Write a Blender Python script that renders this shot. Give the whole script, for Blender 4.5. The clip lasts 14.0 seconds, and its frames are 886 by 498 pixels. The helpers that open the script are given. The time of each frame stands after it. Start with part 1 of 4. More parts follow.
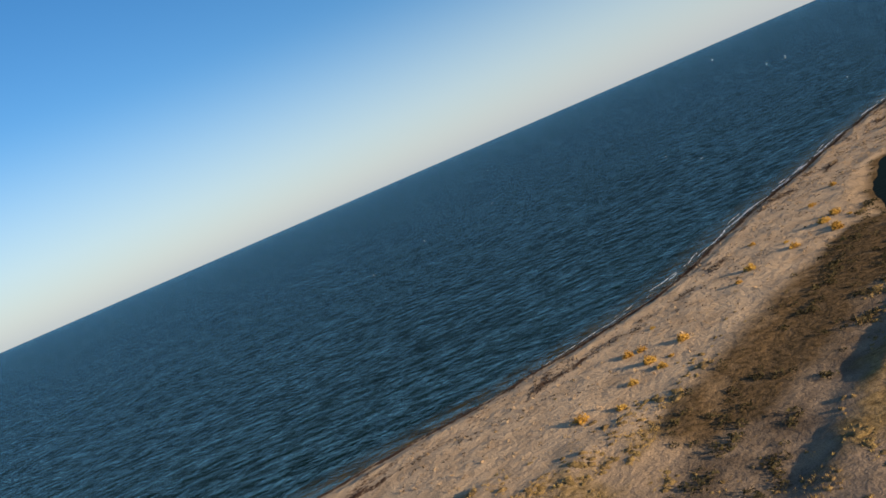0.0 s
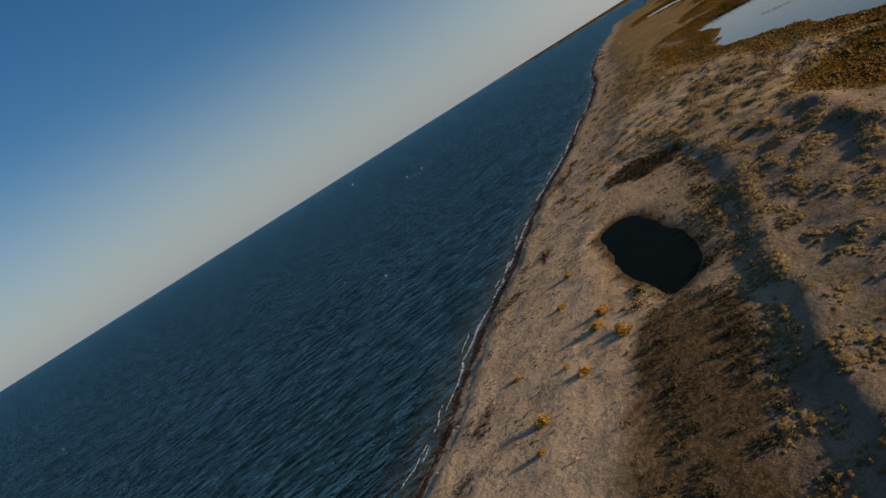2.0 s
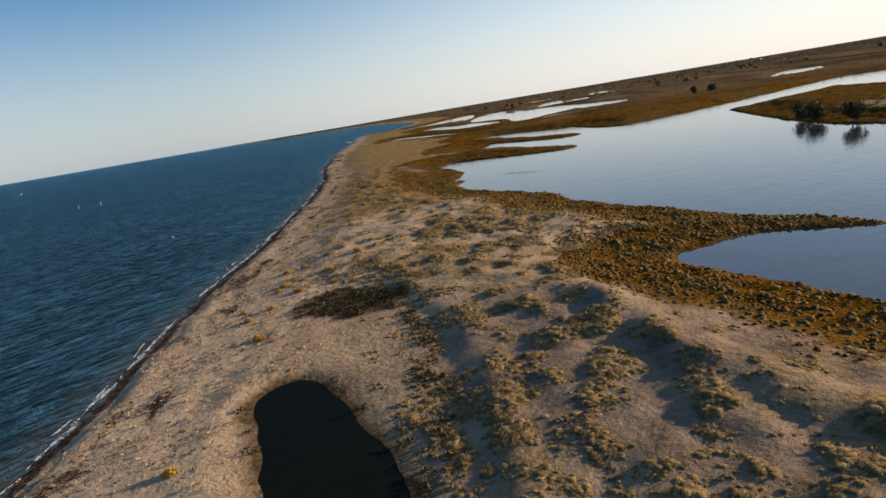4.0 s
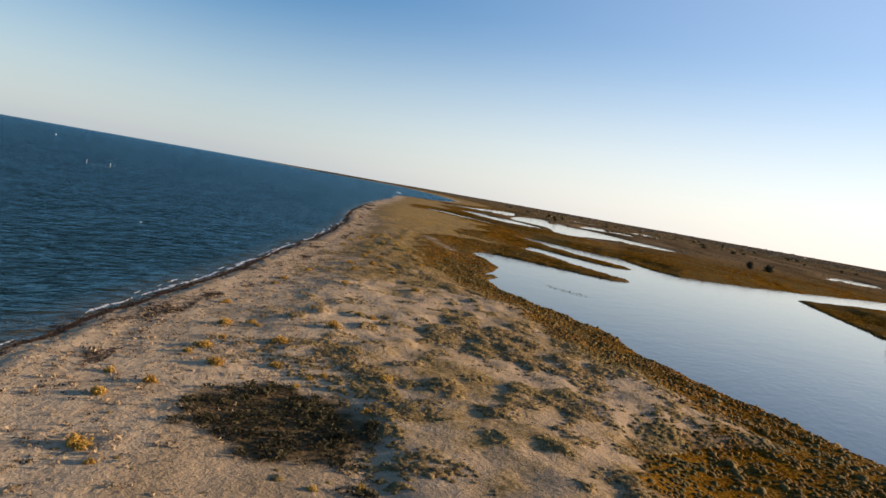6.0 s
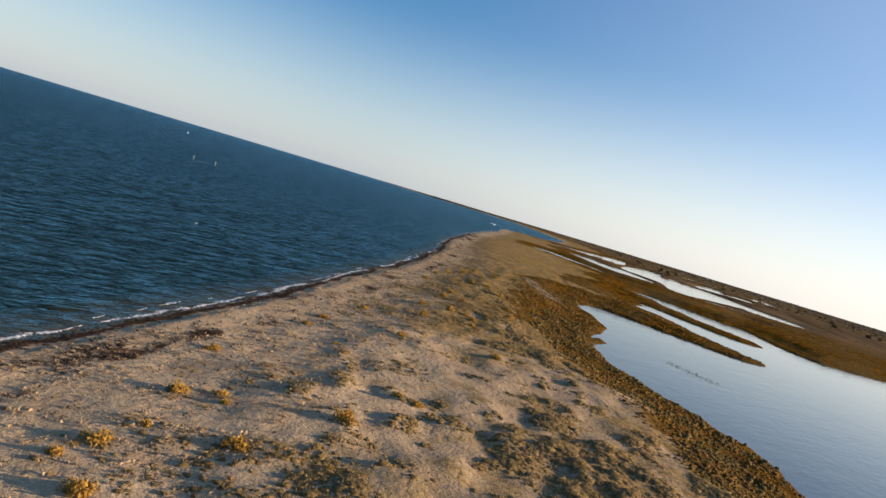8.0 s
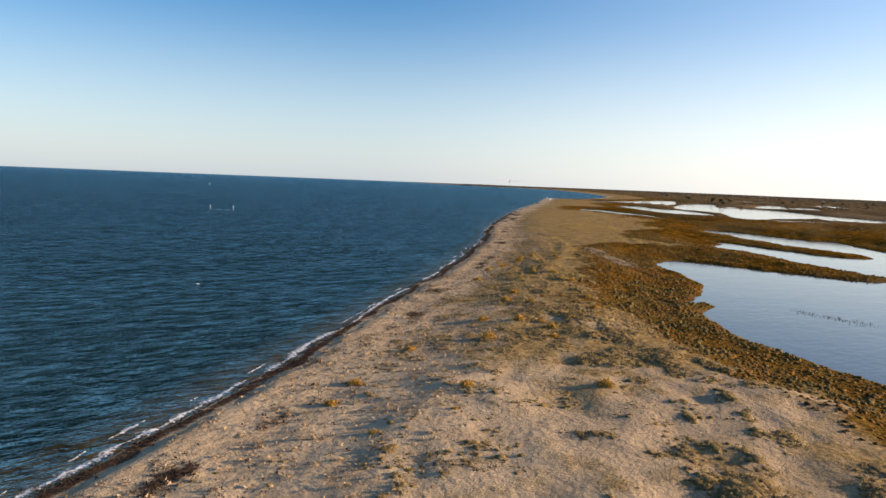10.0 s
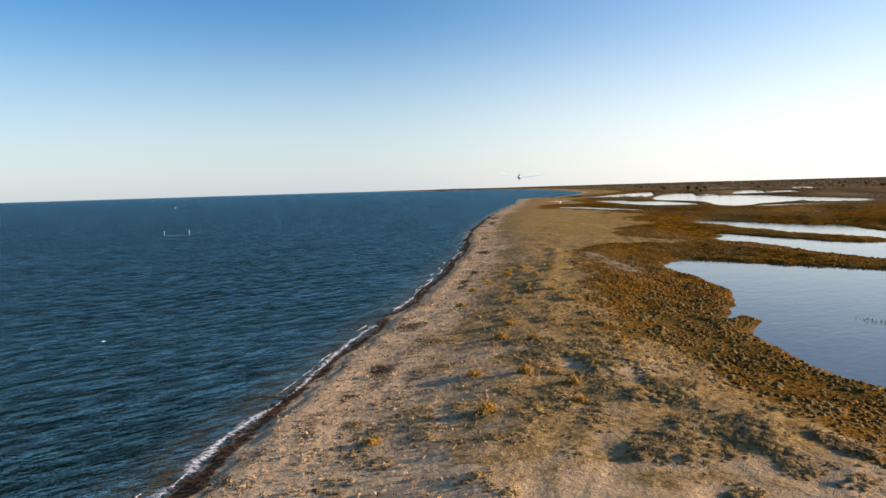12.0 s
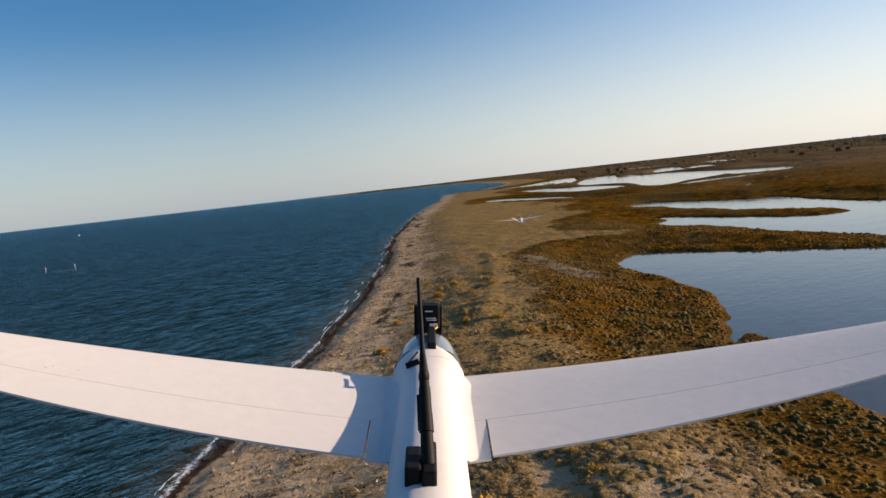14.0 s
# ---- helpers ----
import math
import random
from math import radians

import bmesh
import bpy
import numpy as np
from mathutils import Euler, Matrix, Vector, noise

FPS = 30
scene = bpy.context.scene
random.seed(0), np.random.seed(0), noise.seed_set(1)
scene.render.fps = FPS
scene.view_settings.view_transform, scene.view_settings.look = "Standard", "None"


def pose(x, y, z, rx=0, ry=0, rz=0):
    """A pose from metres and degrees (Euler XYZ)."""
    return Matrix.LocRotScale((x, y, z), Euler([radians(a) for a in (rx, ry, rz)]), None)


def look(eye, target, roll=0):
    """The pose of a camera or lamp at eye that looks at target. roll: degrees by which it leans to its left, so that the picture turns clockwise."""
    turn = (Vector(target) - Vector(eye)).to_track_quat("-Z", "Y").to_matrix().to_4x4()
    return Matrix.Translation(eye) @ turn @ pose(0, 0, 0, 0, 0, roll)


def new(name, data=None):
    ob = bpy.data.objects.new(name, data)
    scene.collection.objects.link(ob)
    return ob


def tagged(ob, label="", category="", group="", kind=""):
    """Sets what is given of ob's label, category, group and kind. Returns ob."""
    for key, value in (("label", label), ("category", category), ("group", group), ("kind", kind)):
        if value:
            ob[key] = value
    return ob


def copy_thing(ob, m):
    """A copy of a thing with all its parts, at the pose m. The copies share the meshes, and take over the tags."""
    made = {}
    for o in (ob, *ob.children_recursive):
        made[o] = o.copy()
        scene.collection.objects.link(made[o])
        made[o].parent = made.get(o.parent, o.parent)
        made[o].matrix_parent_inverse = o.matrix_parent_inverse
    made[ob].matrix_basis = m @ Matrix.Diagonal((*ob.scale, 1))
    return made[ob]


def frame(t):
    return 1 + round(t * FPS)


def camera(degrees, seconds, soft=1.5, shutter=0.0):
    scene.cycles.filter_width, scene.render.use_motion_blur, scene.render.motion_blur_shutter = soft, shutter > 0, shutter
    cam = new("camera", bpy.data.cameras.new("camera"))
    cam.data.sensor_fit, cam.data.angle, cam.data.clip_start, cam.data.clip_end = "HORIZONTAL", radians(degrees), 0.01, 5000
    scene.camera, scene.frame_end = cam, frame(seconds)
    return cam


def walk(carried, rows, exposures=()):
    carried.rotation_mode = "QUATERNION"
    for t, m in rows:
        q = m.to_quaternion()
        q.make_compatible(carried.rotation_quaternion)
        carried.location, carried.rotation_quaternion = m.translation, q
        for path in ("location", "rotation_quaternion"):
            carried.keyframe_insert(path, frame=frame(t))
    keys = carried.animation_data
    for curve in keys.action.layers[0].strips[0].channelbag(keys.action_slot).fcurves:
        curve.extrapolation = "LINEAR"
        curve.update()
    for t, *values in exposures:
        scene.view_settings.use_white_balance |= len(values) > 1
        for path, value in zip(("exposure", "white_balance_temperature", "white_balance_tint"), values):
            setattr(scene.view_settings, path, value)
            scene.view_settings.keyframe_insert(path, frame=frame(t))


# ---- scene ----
cam = camera(63.8, 14.0, soft=1.5)
# seconds, eye, heading (left of +y), pitch (up), roll (to the left)
PATH = [
    (0, 0.05, 0.06, 22.74, 10.04, -6.72, -23.45),
    (0.5, -0.57, 7.64, 22.44, 4.91, -7.81, -26.34),
    (1, -0.55, 15.10, 22.07, -1.03, -8.36, -29.27),
    (1.5, 0.21, 22.90, 21.35, -9.76, -8.39, -31.37),
    (2, 1.88, 30.32, 21.11, -17.94, -9.40, -32.08),
    (2.5, 4.98, 37.48, 20.20, -25.50, -12.73, -28.65),
    (3, 10.00, 44.99, 19.30, -33.85, -12.16, -25.94),
    (3.5, 14.52, 50.42, 18.68, -39.84, -12.3, -17.6),
    (3.7, 16.36, 52.34, 18.13, -41.58, -12.1, -14.2),
    (5.8, 35.37, 75.26, 14.80, -42.90, -4.98, 9.12),
    (6, 37.20, 77.17, 14.70, -42.55, -4.65, 10.08),
    (6.5, 41.47, 81.38, 14.52, -41.66, -3.85, 12.10),
    (7, 45.59, 85.63, 14.45, -39.42, -3.62, 14.13),
    (7.5, 49.49, 89.82, 14.48, -37.07, -4.31, 16.45),
    (8, 53.07, 94.46, 14.51, -33.77, -4.01, 16.70),
    (8.5, 56.10, 98.62, 14.57, -30.94, -5.73, 13.40),
    (9, 58.85, 102.85, 14.60, -30.75, -5.54, 7.01),
    (9.2, 59.80, 104.50, 14.52, -30.45, -5.35, 5.00),
    (11.3, 69.56, 121.30, 14.28, -31.20, -5.54, 0.33),
    (11.5, 70.64, 122.99, 14.39, -31.71, -5.50, -0.42),
    (12, 73.70, 127.16, 14.24, -32.07, -4.93, -1.67),
    (12.5, 76.92, 131.42, 14.34, -33.29, -5.34, -2.59),
    (13, 80.09, 135.47, 14.39, -34.22, -4.66, -4.73),
    (13.5, 83.33, 139.49, 14.66, -36.07, -5.15, -6.24),
    (14, 86.51, 143.31, 14.72, -37.75, -5.42, -6.37),
]


def aim(heading, pitch):
    a, b = radians(heading), radians(pitch)
    return Vector((-math.sin(a) * math.cos(b), math.cos(a) * math.cos(b), math.sin(b)))


def eye_pose(row):
    t, x, y, z, heading, pitch, roll = row
    return look((x, y, z), Vector((x, y, z)) + aim(heading, pitch), roll)


EXPOSURES = [(0, 1.02), (0.5, 0.66), (1.0, 0.42), (1.5, 0.3), (2.0, 0.26), (2.5, 0.42), (3.0, 0.64), (3.5, 0.9), (6.5, 1.1), (7.5, 1.08), (9, 1.3), (12.5, 1.34), (13.0, 1.2), (13.5, 1.0), (14, 0.88)]
walk(cam, [(row[0], eye_pose(row)) for row in PATH], [(t, stops, 6250, 16) for t, stops in EXPOSURES])

# ---- light ----
SUN_HEADING, SUN_HEIGHT = -119.5, 12.6
sky_world = bpy.data.worlds.new("evening_sky")
scene.world = sky_world
sky_world.use_nodes = True
wn, wl = sky_world.node_tree.nodes, sky_world.node_tree.links
sky = wn.new("ShaderNodeTexSky")
sky.sky_type, sky.sun_disc = "NISHITA", False
sky.sun_elevation, sky.sun_rotation = radians(SUN_HEIGHT), radians(-SUN_HEADING)
sky.air_density, sky.dust_density, sky.ozone_density, sky.altitude = 1.0, 0.8, 3.0, 0.0
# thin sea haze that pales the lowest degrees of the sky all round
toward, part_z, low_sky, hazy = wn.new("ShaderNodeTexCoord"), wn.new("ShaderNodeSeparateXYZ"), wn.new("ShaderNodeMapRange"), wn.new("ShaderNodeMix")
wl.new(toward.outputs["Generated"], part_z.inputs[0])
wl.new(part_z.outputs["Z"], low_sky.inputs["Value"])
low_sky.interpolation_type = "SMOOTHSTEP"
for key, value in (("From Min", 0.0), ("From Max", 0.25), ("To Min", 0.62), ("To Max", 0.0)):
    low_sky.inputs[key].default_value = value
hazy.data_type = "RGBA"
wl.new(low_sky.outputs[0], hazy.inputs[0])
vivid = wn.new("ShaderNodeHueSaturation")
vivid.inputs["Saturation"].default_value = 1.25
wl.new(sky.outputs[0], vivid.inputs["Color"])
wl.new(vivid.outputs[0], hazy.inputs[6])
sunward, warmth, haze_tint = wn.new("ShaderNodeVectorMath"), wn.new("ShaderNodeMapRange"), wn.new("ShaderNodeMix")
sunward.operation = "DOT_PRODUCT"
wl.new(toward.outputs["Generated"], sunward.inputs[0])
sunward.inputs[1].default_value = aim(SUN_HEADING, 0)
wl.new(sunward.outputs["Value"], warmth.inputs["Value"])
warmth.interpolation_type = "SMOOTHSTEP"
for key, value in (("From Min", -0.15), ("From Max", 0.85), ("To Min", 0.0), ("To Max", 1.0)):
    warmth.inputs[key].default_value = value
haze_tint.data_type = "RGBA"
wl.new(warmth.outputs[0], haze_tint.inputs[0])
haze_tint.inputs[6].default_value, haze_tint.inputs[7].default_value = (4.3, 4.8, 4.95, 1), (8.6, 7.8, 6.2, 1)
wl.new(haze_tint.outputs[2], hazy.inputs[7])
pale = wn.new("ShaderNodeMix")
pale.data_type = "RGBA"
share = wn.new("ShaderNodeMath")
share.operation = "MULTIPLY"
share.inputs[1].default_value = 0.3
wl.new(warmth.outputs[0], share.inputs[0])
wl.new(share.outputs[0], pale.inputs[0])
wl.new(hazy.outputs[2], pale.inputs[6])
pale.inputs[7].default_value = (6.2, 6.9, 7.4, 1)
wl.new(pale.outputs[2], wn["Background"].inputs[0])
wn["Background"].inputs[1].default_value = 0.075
sun = new("sun", bpy.data.lights.new("sun", "SUN"))
sun.data.energy, sun.data.angle, sun.data.color = 5.0, radians(0.6), (1.0, 0.74, 0.47)
sun.matrix_world = look((0, 0, 0), -aim(SUN_HEADING, SUN_HEIGHT))


# ---- materials ----
def material(name, rough=0.8, metal=0.0, spec=0.5):
    m = bpy.data.materials.new(name)
    m.use_nodes = True
    b = m.node_tree.nodes["Principled BSDF"]
    b.inputs["Roughness"].default_value, b.inputs["Metallic"].default_value = rough, metal
    b.inputs["Specular IOR Level"].default_value = spec
    return m, m.node_tree.nodes, m.node_tree.links, b


def position(n, l, scale=(1, 1, 1), turn=0.0):
    """World position, turned clockwise by the given degrees and then stretched; small scales draw patterns out along that axis."""
    geo, spun, mp = n.new("ShaderNodeNewGeometry"), n.new("ShaderNodeMapping"), n.new("ShaderNodeMapping")
    l.new(geo.outputs["Position"], spun.inputs[0])
    l.new(spun.outputs[0], mp.inputs[0])
    spun.inputs["Rotation"].default_value, mp.inputs["Scale"].default_value = (0, 0, radians(turn)), scale
    return mp.outputs[0]


def noise_tex(n, l, vec, scale, detail=4.0, rough=0.55):
    t = n.new("ShaderNodeTexNoise")
    t.inputs["Scale"].default_value, t.inputs["Detail"].default_value, t.inputs["Roughness"].default_value = scale, detail, rough
    l.new(vec, t.inputs["Vector"])
    return t.outputs[0]


def ramp(n, l, fac, stops):
    r = n.new("ShaderNodeValToRGB")
    while len(r.color_ramp.elements) < len(stops):
        r.color_ramp.elements.new(0.5)
    for e, (at, c) in zip(r.color_ramp.elements, stops):
        e.position, e.color = at, (*c, 1) if len(c) == 3 else c
    l.new(fac, r.inputs[0])
    return r.outputs[0]


def mix(n, l, fac, a, b, mode="MIX"):
    m = n.new("ShaderNodeMix")
    m.data_type, m.blend_type = "RGBA", mode
    for sock, v in ((m.inputs[0], fac), (m.inputs[6], a), (m.inputs[7], b)):
        if hasattr(v, "links"):
            l.new(v, sock)
        else:
            sock.default_value = v if isinstance(v, float) else (*v, 1)
    return m.outputs[2]


def sums(n, l, op, a, b):
    m = n.new("ShaderNodeMath")
    m.operation = op
    for sock, v in zip(m.inputs, (a, b)):
        if hasattr(v, "links"):
            l.new(v, sock)
        else:
            sock.default_value = v
    return m.outputs[0]


def bump(n, l, b, height, strength, distance):
    k = n.new("ShaderNodeBump")
    k.inputs["Strength"].default_value, k.inputs["Distance"].default_value = strength, distance
    l.new(height, k.inputs["Height"])
    l.new(k.outputs[0], b.inputs["Normal"])


def ground_material():
    m, n, l, b = material("dune_ground", 0.95, 0, 0.0)
    fine = noise_tex(n, l, position(n, l), 2.2, 6, 0.65)
    mid = noise_tex(n, l, position(n, l), 0.35, 5, 0.6)
    wide = noise_tex(n, l, position(n, l, (1, 0.4, 1), 37), 0.045, 5, 0.6)
    grain = noise_tex(n, l, position(n, l), 11.0, 3, 0.6)
    clods = noise_tex(n, l, position(n, l, (1, 0.5, 1), 37), 0.95, 2, 0.5)

    def zone(name):
        a = n.new("ShaderNodeAttribute")
        a.attribute_name = name
        return a.outputs["Fac"]

    def fuzzy(name, tex, soft=0.35):
        z = sums(n, l, "ADD", zone(name), sums(n, l, "MULTIPLY", sums(n, l, "SUBTRACT", tex, 0.5), 1.5))
        return ramp(n, l, z, [(0.5 - soft / 2, (0, 0, 0)), (0.5 + soft / 2, (1, 1, 1))])

    sand = mix(n, l, ramp(n, l, mid, [(0.35, (0, 0, 0)), (0.7, (1, 1, 1))]), (0.36, 0.272, 0.17), (0.53, 0.415, 0.27))
    sand = mix(n, l, ramp(n, l, fine, [(0.60, (0, 0, 0)), (0.80, (1, 1, 1))]), sand, (0.27, 0.195, 0.12))
    grass = mix(n, l, ramp(n, l, fine, [(0.38, (0, 0, 0)), (0.62, (1, 1, 1))]), (0.15, 0.104, 0.045), (0.34, 0.242, 0.108))
    marsh = mix(n, l, ramp(n, l, mid, [(0.35, (0, 0, 0)), (0.65, (1, 1, 1))]), (0.045, 0.022, 0.003), (0.165, 0.080, 0.008))
    marsh = mix(n, l, ramp(n, l, wide, [(0.45, (0, 0, 0)), (0.58, (1, 1, 1))]), marsh, mix(n, l, fine, (0.045, 0.030, 0.010), (0.17, 0.108, 0.034)))
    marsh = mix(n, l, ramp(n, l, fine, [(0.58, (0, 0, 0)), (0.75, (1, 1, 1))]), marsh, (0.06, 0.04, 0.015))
    # clod tops brightened and gaps between them shaded, in the colour alone
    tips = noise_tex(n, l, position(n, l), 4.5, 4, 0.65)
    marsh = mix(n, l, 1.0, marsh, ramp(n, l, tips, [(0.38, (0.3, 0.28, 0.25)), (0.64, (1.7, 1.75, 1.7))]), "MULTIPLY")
    # ground turns grey-brown with distance: aerial haze put into its colour
    streak = noise_tex(n, l, position(n, l, (0.12, 1, 1), -35), 0.02, 5, 0.6)
    far_tone = mix(n, l, ramp(n, l, streak, [(0.4, (0, 0, 0)), (0.62, (1, 1, 1))]), (0.05, 0.04, 0.025), (0.17, 0.125, 0.075))
    damp = mix(n, l, ramp(n, l, fine, [(0.4, (0, 0, 0)), (0.62, (1, 1, 1))]), (0.13, 0.09, 0.048), (0.06, 0.044, 0.022))
    wrack = mix(n, l, fine, (0.03, 0.02, 0.015), (0.13, 0.08, 0.05))
    crusted = mix(n, l, fine, (0.075, 0.060, 0.047), (0.185, 0.149, 0.116))
    sand = mix(n, l, sums(n, l, "MULTIPLY", zone("crust"), ramp(n, l, mid, [(0.3, (0.35, 0.35, 0.35)), (0.6, (1, 1, 1))])), sand, crusted)
    c = mix(n, l, fuzzy("grass", mid), sand, grass)
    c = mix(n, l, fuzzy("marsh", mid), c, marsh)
    c = mix(n, l, zone("far_tone"), c, far_tone)
    c = mix(n, l, fuzzy("damp", mid, 0.8), c, damp)
    c = mix(n, l, fuzzy("wrack", fine), c, wrack)
    c = mix(n, l, 0.6, c, mix(n, l, ramp(n, l, grain, [(0.35, (0, 0, 0)), (0.6, (1, 1, 1))]), (0.5, 0.48, 0.45), (1.1, 1.1, 1.1)), "MULTIPLY")
    l.new(c, b.inputs["Base Color"])
    h = sums(n, l, "ADD", sums(n, l, "MULTIPLY", fine, 0.55), sums(n, l, "MULTIPLY", mid, 1.1))
    h = sums(n, l, "ADD", h, sums(n, l, "MULTIPLY", grain, 0.12))
    h = sums(n, l, "ADD", h, sums(n, l, "MULTIPLY", clods, 0.45))
    bump(n, l, b, h, 1.0, 0.28)
    return m


def water_material(name, deep, wave, rough, chop, gloss=1.0, lay=0.5, tint=(1.0, 1.0, 1.0)):
    """Opaque deep water whose waves are relief; wave: metres from crest to crest, gloss: how much of the sky the ruffled surface gives back."""
    m, n, l, b = material(name, 1.0, 0, 0.0)
    v = position(n, l, (lay, 1, 1), -8)
    big = noise_tex(n, l, v, 1.6 / wave, 4, 0.6)
    small = noise_tex(n, l, v, 6.0 / wave, 3, 0.6)
    swell = noise_tex(n, l, v, 0.4 / wave, 3, 0.5)
    gust = noise_tex(n, l, position(n, l, (0.45, 1, 1), -12), 0.03, 5, 0.65)
    dark = tuple(0.65 * k for k in deep)
    # wave troughs also shaded in the body colour, beside broad gust streaks
    tone = sums(n, l, "ADD", sums(n, l, "MULTIPLY", gust, 0.6), sums(n, l, "MULTIPLY", big, 0.4))
    shoal = n.new("ShaderNodeAttribute")
    shoal.attribute_name = "shoal"
    body = mix(n, l, ramp(n, l, tone, [(0.38, (0, 0, 0)), (0.62, (1, 1, 1))]), dark, deep)
    l.new(mix(n, l, shoal.outputs["Fac"], body, mix(n, l, big, (0.03, 0.024, 0.010), (0.075, 0.058, 0.028))), b.inputs["Base Color"])
    h = sums(n, l, "ADD", sums(n, l, "ADD", big, sums(n, l, "MULTIPLY", small, 0.25)), sums(n, l, "MULTIPLY", swell, 1.6))
    k = n.new("ShaderNodeBump")
    k.inputs["Strength"].default_value, k.inputs["Distance"].default_value = chop, wave * 0.5
    l.new(h, k.inputs["Height"])
    shine, rim, both = n.new("ShaderNodeBsdfGlossy"), n.new("ShaderNodeFresnel"), n.new("ShaderNodeMixShader")
    shine.inputs["Color"].default_value = (*tint, 1)
    shine.inputs["Roughness"].default_value, rim.inputs["IOR"].default_value = rough, 1.33
    for node in (b, shine, rim):
        l.new(k.outputs[0], node.inputs["Normal"])
    calm = noise_tex(n, l, position(n, l, (0.4, 1, 1), -8), 0.09, 6, 0.7)
    ruffle = noise_tex(n, l, position(n, l, (0.5, 1, 1), -8), 0.62, 8, 0.75)
    patchy = ramp(n, l, sums(n, l, "ADD", sums(n, l, "MULTIPLY", ruffle, 0.82), sums(n, l, "MULTIPLY", calm, 0.18)), [(0.42, (0.22, 0.22, 0.22)), (0.60, (1, 1, 1))])
    l.new(sums(n, l, "MULTIPLY", sums(n, l, "MULTIPLY", sums(n, l, "POWER", rim.outputs[0], 1.65) if chop > 0.2 else rim.outputs[0], gloss), patchy if chop > 0.2 else 1.0), both.inputs[0])
    l.new(b.outputs[0], both.inputs[1])
    l.new(shine.outputs[0], both.inputs[2])
    l.new(both.outputs[0], n["Material Output"].inputs[0])
    return m


def leafy_material(name, low, high, other, rough=0.85, relief=0.0):
    m, n, l, b = material(name, rough, 0, 0.2)
    geo = n.new("ShaderNodeNewGeometry")
    patch = noise_tex(n, l, position(n, l), 0.12, 4, 0.6)
    c = mix(n, l, geo.outputs["Random Per Island"], low, high)
    c = mix(n, l, ramp(n, l, patch, [(0.45, (0, 0, 0)), (0.62, (1, 1, 1))]), c, other)
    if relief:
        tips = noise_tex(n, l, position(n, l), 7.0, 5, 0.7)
        # shade put into the colour: relief hollows darkened, high spots brightened
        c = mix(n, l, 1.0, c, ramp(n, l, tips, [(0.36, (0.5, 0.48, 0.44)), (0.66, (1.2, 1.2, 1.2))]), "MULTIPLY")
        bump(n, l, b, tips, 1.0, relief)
    l.new(c, b.inputs["Base Color"])
    through_leaf, both = n.new("ShaderNodeBsdfTranslucent"), n.new("ShaderNodeMixShader")
    l.new(c, through_leaf.inputs[0])
    both.inputs[0].default_value = 0.18
    l.new(b.outputs[0], both.inputs[1])
    l.new(through_leaf.outputs[0], both.inputs[2])
    l.new(both.outputs[0], n["Material Output"].inputs[0])
    return m


def foam_material():
    m, n, l, b = material("sea_foam", 0.7, 0, 0.3)
    a = n.new("ShaderNodeAttribute")
    a.attribute_name = "core"
    lace = noise_tex(n, l, position(n, l), 3.6, 6, 0.75)
    b.inputs["Base Color"].default_value = (0.80, 0.82, 0.83, 1)
    l.new(ramp(n, l, sums(n, l, "ADD", sums(n, l, "MULTIPLY", a.outputs["Fac"], 0.2), lace), [(0.56, (0, 0, 0)), (0.80, (1, 1, 1))]), b.inputs["Alpha"])
    return m


def plain_material(name, a, c, scale, rough=0.6, metal=0.0, relief=0.0, spec=0.5):
    m, n, l, b = material(name, rough, metal, spec)
    tex = noise_tex(n, l, position(n, l), scale, 5, 0.6)
    l.new(mix(n, l, tex, a, c), b.inputs["Base Color"])
    if relief:
        bump(n, l, b, tex, 0.6, relief)
    return m


GROUND = ground_material()
SEA = water_material("sea_water", (0.0025, 0.0085, 0.0075), 2.1, 0.10, 0.75, 1.5, 0.6, (0.33, 0.70, 1.02))
LAGOON = water_material("lagoon_water", (0.05, 0.056, 0.062), 1.4, 0.06, 0.03, 1.0, 0.5, (0.94, 0.95, 0.95))
POND = water_material("pond_water", (0.007, 0.009, 0.008), 1.2, 0.15, 0.03, 0.13, 0.5, (0.55, 0.75, 0.55))
FOAM = foam_material()
CAP = plain_material("crest_foam", (0.62, 0.66, 0.68), (0.80, 0.82, 0.83), 3.0, 0.7)
WRACK = leafy_material("dry_seaweed", (0.015, 0.012, 0.010), (0.07, 0.045, 0.03), (0.03, 0.022, 0.016))
MARRAM = leafy_material("dune_grass", (0.22, 0.14, 0.04), (0.52, 0.37, 0.13), (0.36, 0.27, 0.09))
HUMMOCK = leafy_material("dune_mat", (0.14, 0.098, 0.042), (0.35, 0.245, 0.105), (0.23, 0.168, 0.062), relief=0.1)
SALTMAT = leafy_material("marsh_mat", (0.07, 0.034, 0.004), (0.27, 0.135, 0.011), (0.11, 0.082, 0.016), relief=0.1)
DRYTWIG = leafy_material("dry_twigs", (0.10, 0.07, 0.03), (0.34, 0.25, 0.11), (0.22, 0.16, 0.07))
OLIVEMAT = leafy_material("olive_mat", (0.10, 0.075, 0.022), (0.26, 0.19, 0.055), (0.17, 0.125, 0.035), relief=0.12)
SALTBUSH = leafy_material("marsh_scrub", (0.06, 0.028, 0.005), (0.32, 0.15, 0.02), (0.20, 0.13, 0.026))
GREYBUSH = leafy_material("grey_scrub", (0.08, 0.07, 0.035), (0.21, 0.18, 0.10), (0.15, 0.12, 0.06))
DARKBUSH = leafy_material("dark_scrub", (0.02, 0.02, 0.008), (0.08, 0.065, 0.025), (0.035, 0.03, 0.012))
FARSCRUB = leafy_material("far_scrub", (0.08, 0.06, 0.03), (0.22, 0.16, 0.07), (0.14, 0.10, 0.05))
